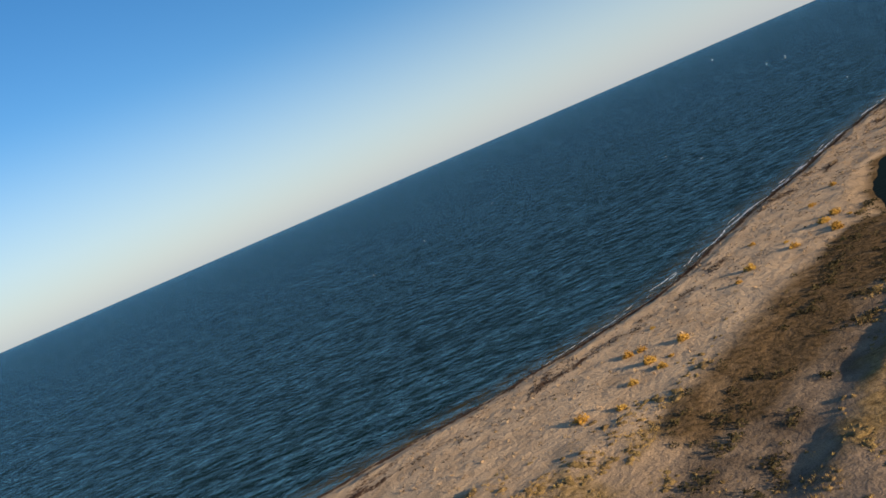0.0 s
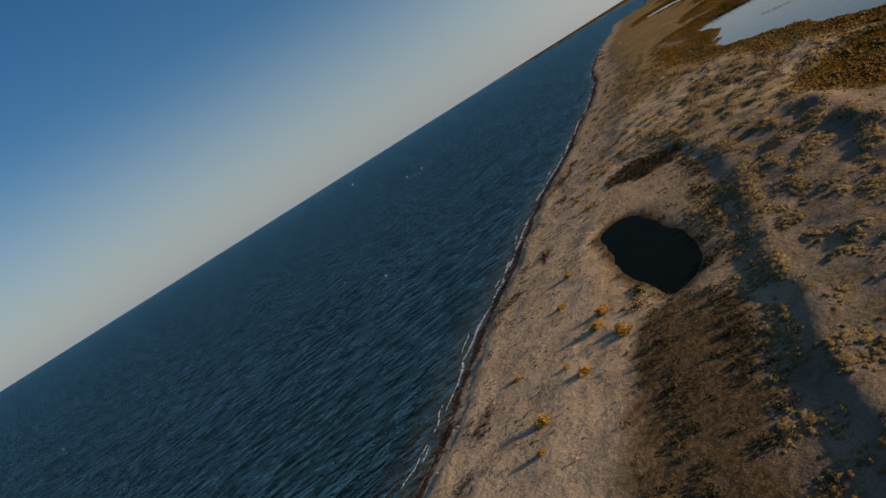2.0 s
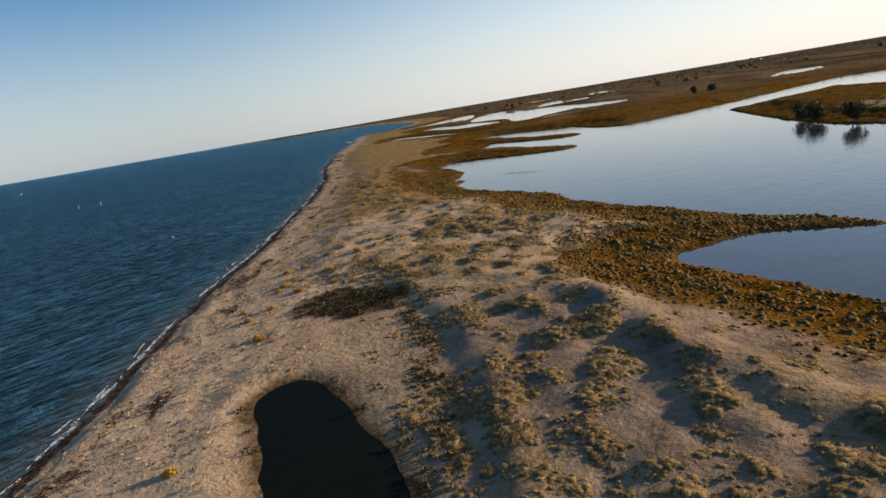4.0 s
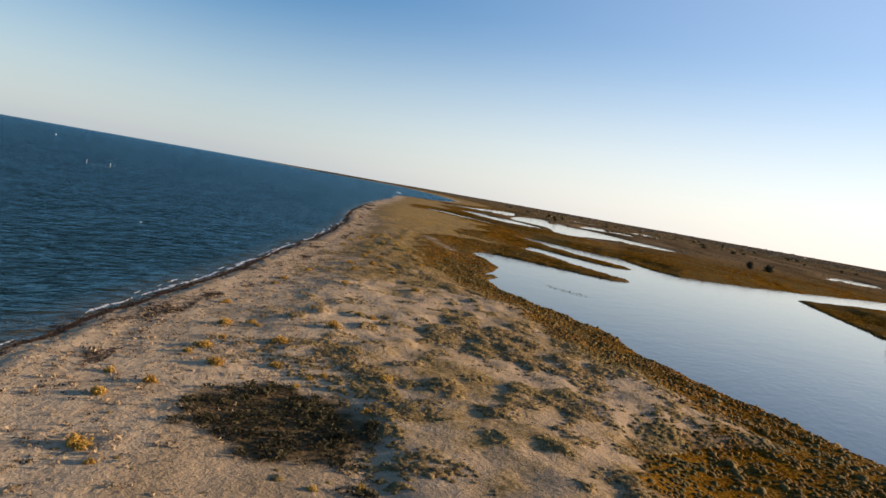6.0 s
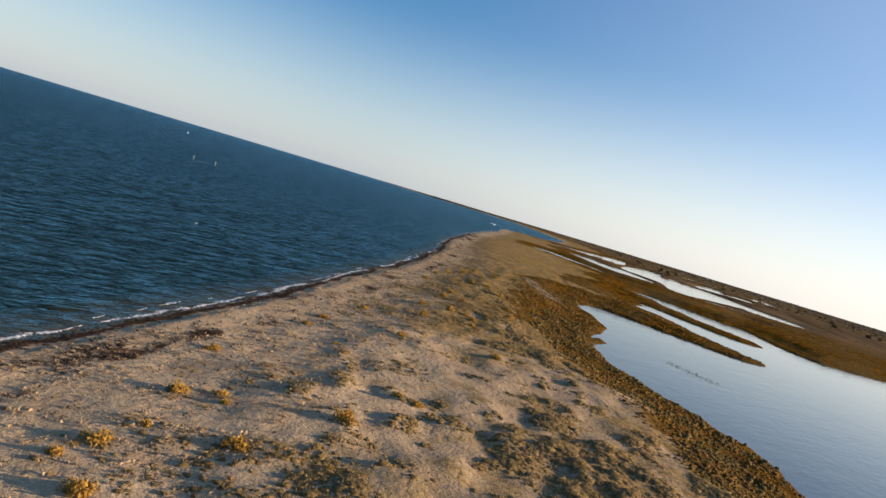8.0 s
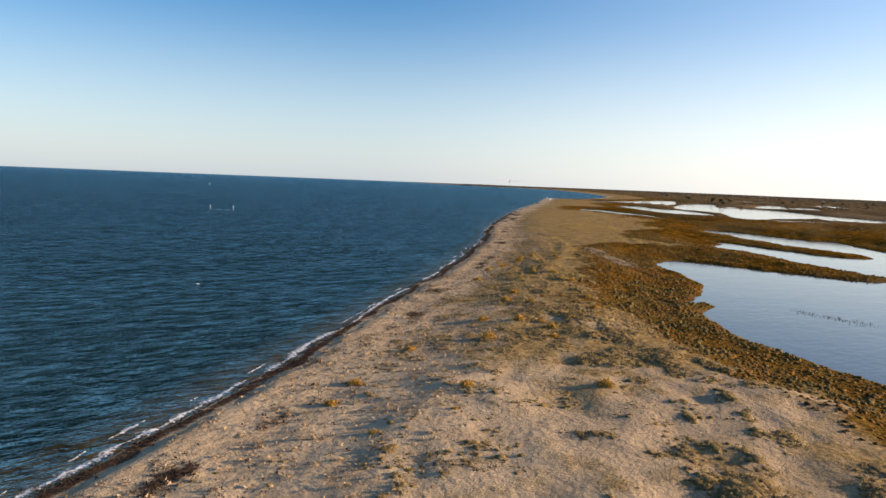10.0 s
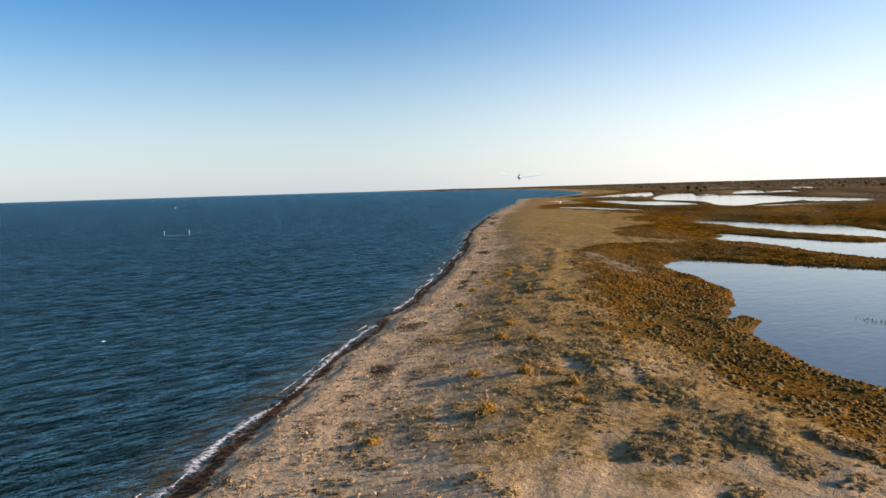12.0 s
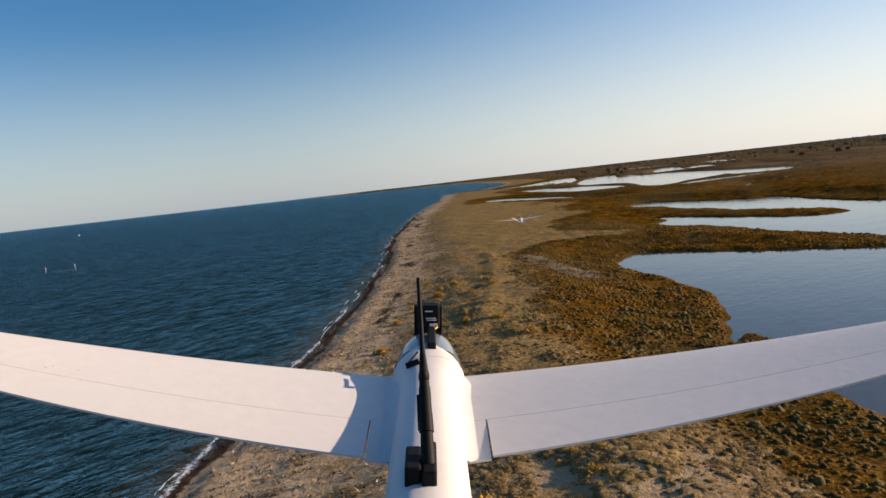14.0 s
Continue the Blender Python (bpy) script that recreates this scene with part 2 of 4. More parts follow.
# FARWOOD leaves are greyed: the haze of distance is put into their colour
FARWOOD = leafy_material("far_woods", (0.05, 0.05, 0.04), (0.14, 0.13, 0.10), (0.09, 0.085, 0.07))
TREELEAF = leafy_material("far_leaves", (0.02, 0.022, 0.010), (0.07, 0.065, 0.03), (0.045, 0.04, 0.02))
GOLDBUSH = leafy_material("golden_scrub", (0.20, 0.11, 0.02), (0.55, 0.33, 0.06), (0.40, 0.27, 0.06))
DEBRIS = leafy_material("beach_debris", (0.16, 0.11, 0.06), (0.44, 0.34, 0.21), (0.30, 0.22, 0.13))
PALEBUSH = leafy_material("pale_scrub", (0.22, 0.19, 0.15), (0.46, 0.41, 0.33), (0.34, 0.29, 0.22))
BARK = plain_material("bark", (0.06, 0.045, 0.03), (0.14, 0.10, 0.07), 4.0, 0.9)
FOAMWHITE = plain_material("white_foam_skin", (0.55, 0.55, 0.55), (0.63, 0.62, 0.61), 60.0, 0.55, 0, 0.0006)
BLACKPLASTIC = plain_material("black_plastic", (0.005, 0.005, 0.006), (0.012, 0.012, 0.012), 40.0, 0.6, 0, 0, 0.12)
GREYPLASTIC = plain_material("dark_grey_plastic", (0.05, 0.055, 0.06), (0.09, 0.095, 0.10), 40.0, 0.4)
CANOPY = plain_material("smoked_canopy", (0.16, 0.20, 0.24), (0.22, 0.26, 0.30), 30.0, 0.15)
COPPER = plain_material("wire_yellow", (0.55, 0.36, 0.08), (0.65, 0.45, 0.12), 90.0, 0.5)
REDWIRE = plain_material("wire_red", (0.45, 0.04, 0.02), (0.55, 0.07, 0.04), 90.0, 0.5)
LABEL = plain_material("pale_print", (0.6, 0.6, 0.6), (0.7, 0.7, 0.7), 90.0, 0.6)
WALLPAINT = plain_material("pale_house_wall", (0.42, 0.39, 0.35), (0.55, 0.52, 0.47), 0.6, 0.8)
ROOFTILE = plain_material("roof_tiles", (0.22, 0.10, 0.06), (0.32, 0.16, 0.10), 0.8, 0.85)
DARKPANE = plain_material("dark_pane", (0.02, 0.025, 0.03), (0.04, 0.045, 0.05), 1.0, 0.15)
STAKEWOOD = plain_material("weathered_stake", (0.14, 0.12, 0.09), (0.26, 0.23, 0.17), 6.0, 0.8)
FLOATPAINT = plain_material("float_paint", (0.22, 0.22, 0.20), (0.32, 0.32, 0.29), 6.0, 0.6)
BUOYPAINT = plain_material("buoy_paint", (0.70, 0.70, 0.66), (0.80, 0.80, 0.76), 6.0, 0.5)


# ---- helpers for meshes ----
def part(name, bm, mat, parent=None, label=""):
    me = bpy.data.meshes.new(name)
    bm.to_mesh(me)
    bm.free()
    me.materials.append(mat)
    ob = new(name, me)
    ob.parent = parent
    if label:
        tagged(ob, label)
    return ob


def smooth(ob, sharp=40):
    ob.data.polygons.foreach_set("use_smooth", [True] * len(ob.data.polygons))
    if sharp:
        ob.data.set_sharp_from_angle(angle=radians(sharp))
    return ob


def bulk(name, verts, faces, mat):
    """One mesh from arrays of points and of triangles or quads."""
    me = bpy.data.meshes.new(name)
    me.vertices.add(len(verts))
    me.vertices.foreach_set("co", np.asarray(verts, np.float32).ravel())
    k = faces.shape[1]
    me.loops.add(faces.size)
    me.loops.foreach_set("vertex_index", faces.astype(np.int32).ravel())
    me.polygons.add(len(faces))
    me.polygons.foreach_set("loop_start", np.arange(0, faces.size, k, dtype=np.int32))
    me.update(calc_edges=True)
    me.materials.append(mat)
    return new(name, me)


# ---- the plan: numbers in metres ----
rng = np.random.default_rng(7)
LATTICE = rng.random((256, 256))


def grain2(x, y, size, seed=0):
    """Smooth value noise from -1 to 1 with lumps of the given size."""
    u, v = x / size + 37.3 * seed, y / size + 71.9 * seed
    i, j = np.floor(u).astype(int), np.floor(v).astype(int)
    a, b = u - i, v - j
    a, b = a * a * (3 - 2 * a), b * b * (3 - 2 * b)
    g = lambda p, q: LATTICE[(i + p) % 256, (j + q) % 256]  # noqa: E731
    return 2 * ((g(0, 0) * (1 - a) + g(1, 0) * a) * (1 - b) + (g(0, 1) * (1 - a) + g(1, 1) * a) * b) - 1


def layers(x, y, size, seed=0, count=3):
    return sum(0.5**k * grain2(x, y, size / 2.1**k, seed + k) for k in range(count)) / (2 - 0.5 ** (count - 1))


def step(lo, hi, v):
    t = np.clip((v - lo) / (hi - lo), 0, 1)
    return t * t * (3 - 2 * t)


def edge_distance(x, y, ring):
    """The distance to a closed line, negative inside it."""
    best, inside = np.full(x.shape, 1e12), np.zeros(x.shape, bool)
    for (ax, ay), (bx, by) in zip(ring, ring[1:] + ring[:1]):
        dx, dy = bx - ax, by - ay
        t = np.clip(((x - ax) * dx + (y - ay) * dy) / (dx * dx + dy * dy), 0, 1)
        best = np.minimum(best, (x - ax - t * dx) ** 2 + (y - ay - t * dy) ** 2)
        if dy:
            inside ^= ((ay > y) != (by > y)) & (x < ax + (y - ay) * dx / dy)
    return np.where(inside, -1, 1) * np.sqrt(best)


def line_distance(x, y, line):
    best = np.full(x.shape, 1e12)
    for (ax, ay), (bx, by) in zip(line, line[1:]):
        dx, dy = bx - ax, by - ay
        t = np.clip(((x - ax) * dx + (y - ay) * dy) / (dx * dx + dy * dy), 0, 1)
        best = np.minimum(best, (x - ax - t * dx) ** 2 + (y - ay - t * dy) ** 2)
    return np.sqrt(best)


def rounded(ring, times=2, closed=True):
    for _ in range(times):
        out = []
        pairs = zip(ring, ring[1:] + ring[:1]) if closed else zip(ring, ring[1:])
        for (ax, ay), (bx, by) in pairs:
            out += [(0.75 * ax + 0.25 * bx, 0.75 * ay + 0.25 * by), (0.25 * ax + 0.75 * bx, 0.25 * ay + 0.75 * by)]
        ring = out if closed else [ring[0]] + out + [ring[-1]]
    return ring


SHORE = [(-4800, -2600), (-700, -420), (-200, -60), (-70, 33), (-30, 56), (-8, 67), (3, 75), (11, 83), (19, 94), (35, 112), (52, 133), (60, 141.5),
         (72, 154), (88, 171.5), (103, 189), (124, 212.5), (151, 246), (165, 263), (182, 288), (205, 319), (240, 362), (268, 397), (345, 487), (430, 582),
         (520, 695), (548, 722), (590, 728), (690, 800), (900, 1000), (1250, 1480), (1750, 2250), (1700, 2850), (2500, 4900)]
LAND = rounded(SHORE, 1, False) + [(4900, 4900), (4900, -4900), (-4800, -4900)]
LAKE_NEAR = [(179, 213), (171, 211), (164, 203), (158, 190), (148, 180), (134, 172), (141, 173), (128, 163), (123, 152), (120, 140), (117, 128), (111, 121.5), (107, 113), (103, 100),
             (98, 90), (97.5, 84), (95, 73), (92.5, 74), (91, 83), (86, 86.5), (79, 90), (74, 77), (71, 69), (66, 55), (58, 35), (55, 5)]
LAKE_FAR = [(120, -60), (280, -60), (420, 60), (440, 168), (390, 176), (304, 184), (258, 196), (257, 206), (264, 219), (278, 237), (288, 246), (282, 248), (282, 258),
            (284, 276), (289, 291), (280, 290), (270, 282), (267, 268), (257, 256), (252, 240), (246, 233), (244, 219), (245, 212), (237, 204), (233, 205), (230, 211),
            (229, 217), (236, 243), (234, 253), (229, 240), (220, 240), (216, 230), (214, 218), (208, 208), (204, 200), (200, 188), (195, 175), (186, 180), (183, 195), (181, 206)]
ISLE = [(272, 166), (231, 139), (208, 123), (190, 108), (176, 88), (175, 60), (230, 55), (300, 105), (335, 152)]
FAR_LAKES = [[(606, 720), (620, 682), (746, 761), (839, 808), (674, 655), (569, 571), (558, 620), (563, 670)],
             [(568, 563), (694, 655), (768, 681), (597, 543), (633, 557), (642, 523), (619, 490), (565, 423), (548, 382), (523, 352), (493, 337), (474, 349),
              (474, 375), (437, 373), (414, 364), (398, 363), (411, 379), (462, 424), (483, 451), (494, 496)],
             [(482, 555), (508, 544), (470, 501), (482, 490), (461, 447), (434, 408), (402, 389), (392, 398), (428, 464)],
             [(378, 474), (383, 449), (350, 412), (345, 430)], [(375, 441), (357, 383), (336, 362), (345, 403)], [(337, 358), (339, 352), (318, 330), (324, 345)],
             [(387, 346), (415, 358), (447, 359), (462, 342), (484, 327), (463, 317), (434, 327), (404, 332), (382, 338)], [(335, 283), (378, 301), (349, 286), (328, 278)],
             [(669, 559), (872, 690), (896, 683), (726, 559), (659, 520)], [(756, 585), (868, 627), (762, 545), (691, 510)], [(1010, 729), (1141, 771), (934, 603), (879, 599)],
             [(636, 572), (700, 602), (630, 544)], [(520, 250), (700, 300), (680, 260), (560, 225)], [(960, 820), (1150, 950), (1180, 880), (1000, 760)]]
POND_RING = rounded([(36.3, 91), (38.5, 96), (42, 98.8), (44, 96), (41, 88), (38.5, 81), (34, 75.5), (29, 73.5), (30.5, 77.5), (32.5, 85)], 2)
BASIN = rounded([(64, 114), (60.5, 103), (56, 95), (49.5, 86.5), (43, 79.5), (36, 72.5), (26, 60), (14, 44), (2, 28), (-8, 30), (4, 46), (15, 62), (25, 76), (30, 90),
                 (42, 103), (52, 112), (58, 119)], 2)
RIDGES = [[(49.5, 59), (51, 66), (55.3, 74.4), (61, 83), (66, 89), (72, 96)], [(128.5, 193), (140, 204), (155, 220), (168, 236)], [(61.5, 108), (58.5, 101), (52.5, 91), (45, 82), (37.5, 73), (27.5, 60.5), (15.5, 44.5)]]
LAKES = [rounded(LAKE_NEAR + LAKE_FAR, 1)] + [rounded(r, 2) for r in FAR_LAKES]


def terrain(x, y):
    """Height of the ground and how far each kind of cover holds there."""
    wob = layers(x, y, 9, 3)
    d = -edge_distance(x, y, LAND) + 0.8 * layers(x, y, 7, 11) * step(-30, 0, 30 - np.hypot(x - 60, y - 140) * 0.05)
    lake = edge_distance(x, y, LAKES[0])
    lake = np.maximum(lake, -edge_distance(x, y, ISLE))
    for ring in LAKES[1:]:
        lake = np.minimum(lake, edge_distance(x, y, ring))
    far = step(150, 400, np.hypot(x - 70, y - 120))
    lake = lake + (1.0 + 0.8 * far) * layers(x, y, 5 + 6 * far, 21)
    basin = edge_distance(x, y, BASIN) + 1.3 * wob
    pond = edge_distance(x, y, POND_RING) + 0.4 * layers(x, y, 3, 31)

    dunes = step(7, 17, d) * step(5, 16, lake) * (1 - 0.75 * step(280, 420, y))
    bare = (1 - step(15, 23, d + 3 * wob)) * (1 - step(112, 132, y))
    dunes = dunes * (1 - 0.85 * bare) * (0.35 + 0.65 * step(0, 10, basin))
    top = 1.2 * (1 - np.exp(-np.maximum(d, 0) / 13))
    ridged = 1 - 2 * np.abs(layers(x * 1.0 + 0.4 * y, y * 0.55, 15, 41, 2))
    along, across = 0.6 * x + 0.8 * y, 0.8 * x - 0.6 * y
    relief = 0.35 * layers(x, y, 26, 5) + 0.16 * ridged + 0.2 * layers(0.5 * along, across, 6, 6) + 0.26 * layers(0.7 * along, across, 2.0, 7, 2)
    clump = 0.6 * layers(0.45 * along, across, 7, 61) + 0.75 * layers(0.7 * along, across, 1.6, 62, 2)
    clump = clump + 0.22 * np.exp(-(((x - 46) / 6) ** 2) - ((y - 69) / 8) ** 2) - 0.4 * np.exp(-(((x - 54) / 5) ** 2) - ((y - 88) / 6) ** 2)
    relief = relief + 0.15 * step(0.0, 0.45, clump)
    top = top + dunes * (0.5 + relief * (1 - 0.45 * step(125, 160, y))) + 0.09 * layers(x, y, 2.2, 8) * step(1.5, 5, d)
    for ridge, high, wide in zip(RIDGES, (0.45, 0.25, 0.26), (1.3, 1.4, 1.8)):
        top = top + high * np.exp(-((line_distance(x, y, ridge) + 0.8 * wob) / wide) ** 2)
    low = np.where(lake > 0, 0.42 * (1 - np.exp(-np.maximum(lake, 0) / 1.2)), np.maximum(-1.5, 0.3 * lake)) + 0.1 * step(0.5, 3, lake) * layers(x, y, 3, 9)
    z = low + (np.maximum(top, 0.35) - 0.42) * step(3, 15, lake)
    inner = 0.86 + 0.07 * layers(x, y, 2.2, 12)
    z = inner + (z - inner) * step(-1.8, 1.5, basin)
    z = np.where(pond < 4.0, np.minimum(z, 0.58 + np.where(pond > 0, 0.11, 0.16) * pond), z)
    z = np.where(d < 2, np.minimum(z, np.where(d > 0, 0.11 * d, np.maximum(-4, 0.14 * d))), z)
    inland = step(700, 2500, x + y - 500) * step(200, 900, d)
    z = z + inland * (1.5 + 2.5 * layers(x, y, 500, 51)) * step(20, 80, lake)

    grass = step(8, 22, d + 8 * wob) * (0.41 + 0.10 * step(128, 150, y) - 0.08 * (1 - step(85, 105, y)) + 0.45 * layers(x, y, 9, 13)) + 0.55 * step(140, 190, y) * step(4.5, 10, d + 4 * wob)
    strand = np.exp(-(((x - 111) / 6) ** 2) - ((y - 161) / 9) ** 2)
    grass = grass * (1 - 0.55 * strand)
    marsh = (1 - step(9.5, 16.5, lake + 9 * strand + 6 * wob - 8 * step(150, 185, y) + 3.0 * (1 - step(92, 110, y)))) * step(14, 30, d) + step(30, 80, d + 14 * wob) * step(190, 300, x + 0.35 * y) * 0.9
    grass = grass * (1 - bare) * step(-3, 1.5, basin)
    z = z + 0.16 * np.clip(marsh, 0, 1) * step(-0.1, 0.4, layers(x, y, 1.9, 66, 2)) * step(0.4, 1.6, lake) * (1 - step(250, 400, np.hypot(x - 70, y - 120)))
    hollow = np.hypot((x - 58.0) / 5.0, (y - 110) / 5.6)
    swale = edge_distance(x, y, rounded([(30.5, 71), (26, 74), (18, 67), (10, 58), (2, 47), (0, 42), (7, 43), (17, 54), (25, 62.5)], 2))
    damp = (1 - step(0.6, 1.25, hollow + 0.6 * wob + 0.55 * layers(x, y, 3.5, 17))) + (1 - step(-1.5, 1.5, swale + 1.5 * wob)) * 0.9 + (1 - step(0, 1.6, pond)) * 0.6
    damp = np.clip(damp + 0.36 * (1 - step(-3, 0, basin)), 0, 1) + 0.55 * (1 - step(0.0, 0.9, np.abs(lake))) * step(10, 20, d)
    wrack = (1 - step(0.1, 0.7, np.abs(d - 0.5 + 0.3 * wob) * 0.8)) * (0.85 + 0.5 * layers(x, y, 2.5, 16)) + (1 - step(0.2, 0.9, np.abs(d - 5.2 - 1.5 * layers(x, y, 16, 14)))) * (0.25 + 0.4 * wob) + 0.5 * step(0.08, 0.5, layers(0.35 * along, across, 1.5, 15)) * step(1.0, 2.0, d) * (1 - step(5, 11, d))
    return z, d, lake, clump, pond, np.clip(grass, 0, 1), np.clip(marsh, 0, 1), damp, np.clip(wrack, 0, 1)


def ticks(lo, near_lo, near_hi, hi, fine):
    mid = np.arange(near_lo, near_hi, fine)
    def out(reach, growth):
        v, s = [], fine
        while sum(v) < reach:
            s = min(s * growth, 160)
            v.append(s)
        return np.cumsum(v) * reach / sum(v)
    return np.concatenate([(near_lo - out(near_lo - lo, 1.07))[::-1], mid, near_hi - fine + out(hi - near_hi + fine, 1.017)])


def build_ground():
    gx, gy = ticks(-4850, -35, 185, 4850, 0.66), ticks(-4850, 28, 270, 4850, 0.66)
    x, y = np.meshgrid(gx, gy)
    z, d, lake, clump, pond, grass, marsh, damp, wrack = terrain(x, y)
    w, h = len(gx), len(gy)
    i = np.arange(w * h).reshape(h, w)
    quads = np.stack([i[:-1, :-1], i[:-1, 1:], i[1:, 1:], i[1:, :-1]], -1).reshape(-1, 4)
    ob = bulk("ground", np.stack([x, y, z], -1).reshape(-1, 3), quads, GROUND)
    for name, v in (("grass", grass), ("crust", step(17, 30, d + 6 * layers(x, y, 9, 3)) * (0.35 + 0.6 * (1 - step(84, 104, y)) + 0.55 * np.exp(-(((x - 111) / 8) ** 2) - ((y - 162) / 11) ** 2))), ("marsh", marsh), ("damp", damp), ("wrack", wrack), ("far_tone", step(260, 560, np.hypot(x - 70, y - 120)) * step(50, 140, d) * 0.85)):
        ob.data.attributes.new(name, "FLOAT", "POINT").data.foreach_set("value", v.astype(np.float32).ravel())
    smooth(ob, 0)
    return tagged(ob, "sandy dune ground with dry grass and rust-brown salt marsh", "ground", kind="structure")


def sheet(name, ring, z, mat, label, category):
    bm = bmesh.new()
    f = bm.faces.new([bm.verts.new((px, py, z)) for px, py in ring])
    if f.normal.z < 0:
        f.normal_flip()
    bmesh.ops.triangulate(bm, faces=bm.faces[:], ngon_method="EAR_CLIP")
    bm.normal_update()
    for g in bm.faces:
        if g.normal.z < 0:
            g.normal_flip()
    return tagged(part(name, bm, mat), label, category, kind="structure")


def grown(ring, by):
    """The ring moved outwards; its points run either way round."""
    area = sum(a[0] * b[1] - b[0] * a[1] for a, b in zip(ring, ring[1:] + ring[:1]))
    out = []
    for k, (px, py) in enumerate(ring):
        (ax, ay), (bx, by_) = ring[k - 1], ring[(k + 1) % len(ring)]
        t = Vector((bx - ax, by_ - ay)).normalized()
        s = by if area > 0 else -by
        out.append((px + s * t.y, py - s * t.x))
    return out


build_ground()
INLAND = [(px + 6.0, py - 4.4) for px, py in SHORE[1:24]]
bm = bmesh.new()
east = [(-4940, -2800)] + INLAND + [(540, 672), (640, 700), (780, 820), (1000, 1000), (1350, 1450), (1900, 2250), (1850, 2850), (2650, 4950)]
shoal_layer = bm.verts.layers.float.new("shoal")
rows = []
for ax, ay in east:
    row = [bm.verts.new((ax - 0.806 * k, ay + 0.591 * k, 0)) for k in (0.0, 7.2, 9.0, 12.5)] + [bm.verts.new((-4990, ay + 0.591 * 12.5, 0))]
    for q, v in zip(row, (1.0, 1.0, 0.5, 0.0, 0.0)):
        q[shoal_layer] = v
    rows.append(row)
for a, b in zip(rows, rows[1:]):
    for k in range(4):
        bm.faces.new((a[k + 1], a[k], b[k], b[k + 1]))
tagged(part("sea", bm, SEA), "dark blue sea with small wind waves beside the beach", "sea", kind="structure")
sheet("lagoon", [(48, -72), (450, -72), (450, 300), (225, 300), (150, 222), (125, 178), (100, 130), (72, 94), (66, 62), (48, 20)], 0.0, LAGOON, "pale shallow lagoon water among brown marsh banks", "lagoon")
bm = bmesh.new()
west = [(292, 301), (274, 392.6), (351, 482.6), (436, 577.6), (540, 672), (640, 700), (780, 820), (1000, 1000)]
for (ax, ay), (bx, by) in zip(west, west[1:]):
    bm.faces.new([bm.verts.new(q) for q in ((ax, ay, 0), (1300, ay, 0), (1300, by, 0), (bx, by, 0))])
bm.faces.new([bm.verts.new(q) for q in ((450.5, 150, 0), (1300, 150, 0), (1300, 301, 0), (450.5, 301, 0))])
tagged(part("salt_pools", bm, LAGOON), "pale salt pools in the distant marsh", "pools", kind="structure")
sheet("pond", grown(POND_RING, 0.8), 0.58, POND, "small black pond in a sandy hollow behind the beach", "pond")


# ---- plants and shore drift: uncountable cover ----
def scatter(count, lo, hi):
    return rng.uniform(lo[0], hi[0], count), rng.uniform(lo[1], hi[1], count)


def blades(x, y, z, radius, height, per, width):
    """Tufts: per blades each, that spread from the foot and lean with the sea wind."""
    n = len(x)
    a = rng.uniform(0, 2 * np.pi, (n, per))
    out, up = rng.uniform(0.15, 1.0, (n, per)), rng.uniform(0.45, 1.0, (n, per))
    r, h = radius[:, None], height[:, None]
    foot = rng.uniform(0.0, 0.75, (n, per)) * r
    fx, fy = x[:, None] + foot * np.cos(a), y[:, None] + foot * np.sin(a)
    tx, ty = fx + out * r * 0.8 * np.cos(a) + 0.15 * h, fy + out * r * 0.8 * np.sin(a) - 0.1 * h
    tz = z[:, None] + h * up * (1.1 - 0.6 * foot / r)
    side = width * rng.uniform(0.7, 1.4, (n, per))
    b = rng.uniform(0, np.pi, (n, per))
    zz = np.broadcast_to(z[:, None] - 0.04, fx.shape)
    v = np.stack([np.stack([fx - side * np.cos(b), fy - side * np.sin(b), zz], -1), np.stack([fx + side * np.cos(b), fy + side * np.sin(b), zz], -1),
                  np.stack([tx, ty, tz], -1)], 2)
    return v.reshape(-1, 3)


def sprigs(x, y, z, radius, height, per, size):
    """Bushes: per small leafy pieces over a low dome."""
    n = len(x)
    a, e = rng.uniform(0, 2 * np.pi, (n, per)), np.arcsin(rng.uniform(0.0, 1.0, (n, per)))
    k = rng.uniform(0.7, 1.08, (n, per))
    r, h = radius[:, None], height[:, None]
    c = np.stack([x[:, None] + k * r * np.cos(e) * np.cos(a), y[:, None] + k * r * np.cos(e) * np.sin(a), z[:, None] + k * h * np.sin(e)], -1)
    s = size * radius[:, None, None, None] * rng.uniform(0.5, 1.2, (n, per, 1, 1))
    return (c[:, :, None] + s * rng.normal(0, 1, (n, per, 3, 3)) * (1, 1, 0.8)).reshape(-1, 3)


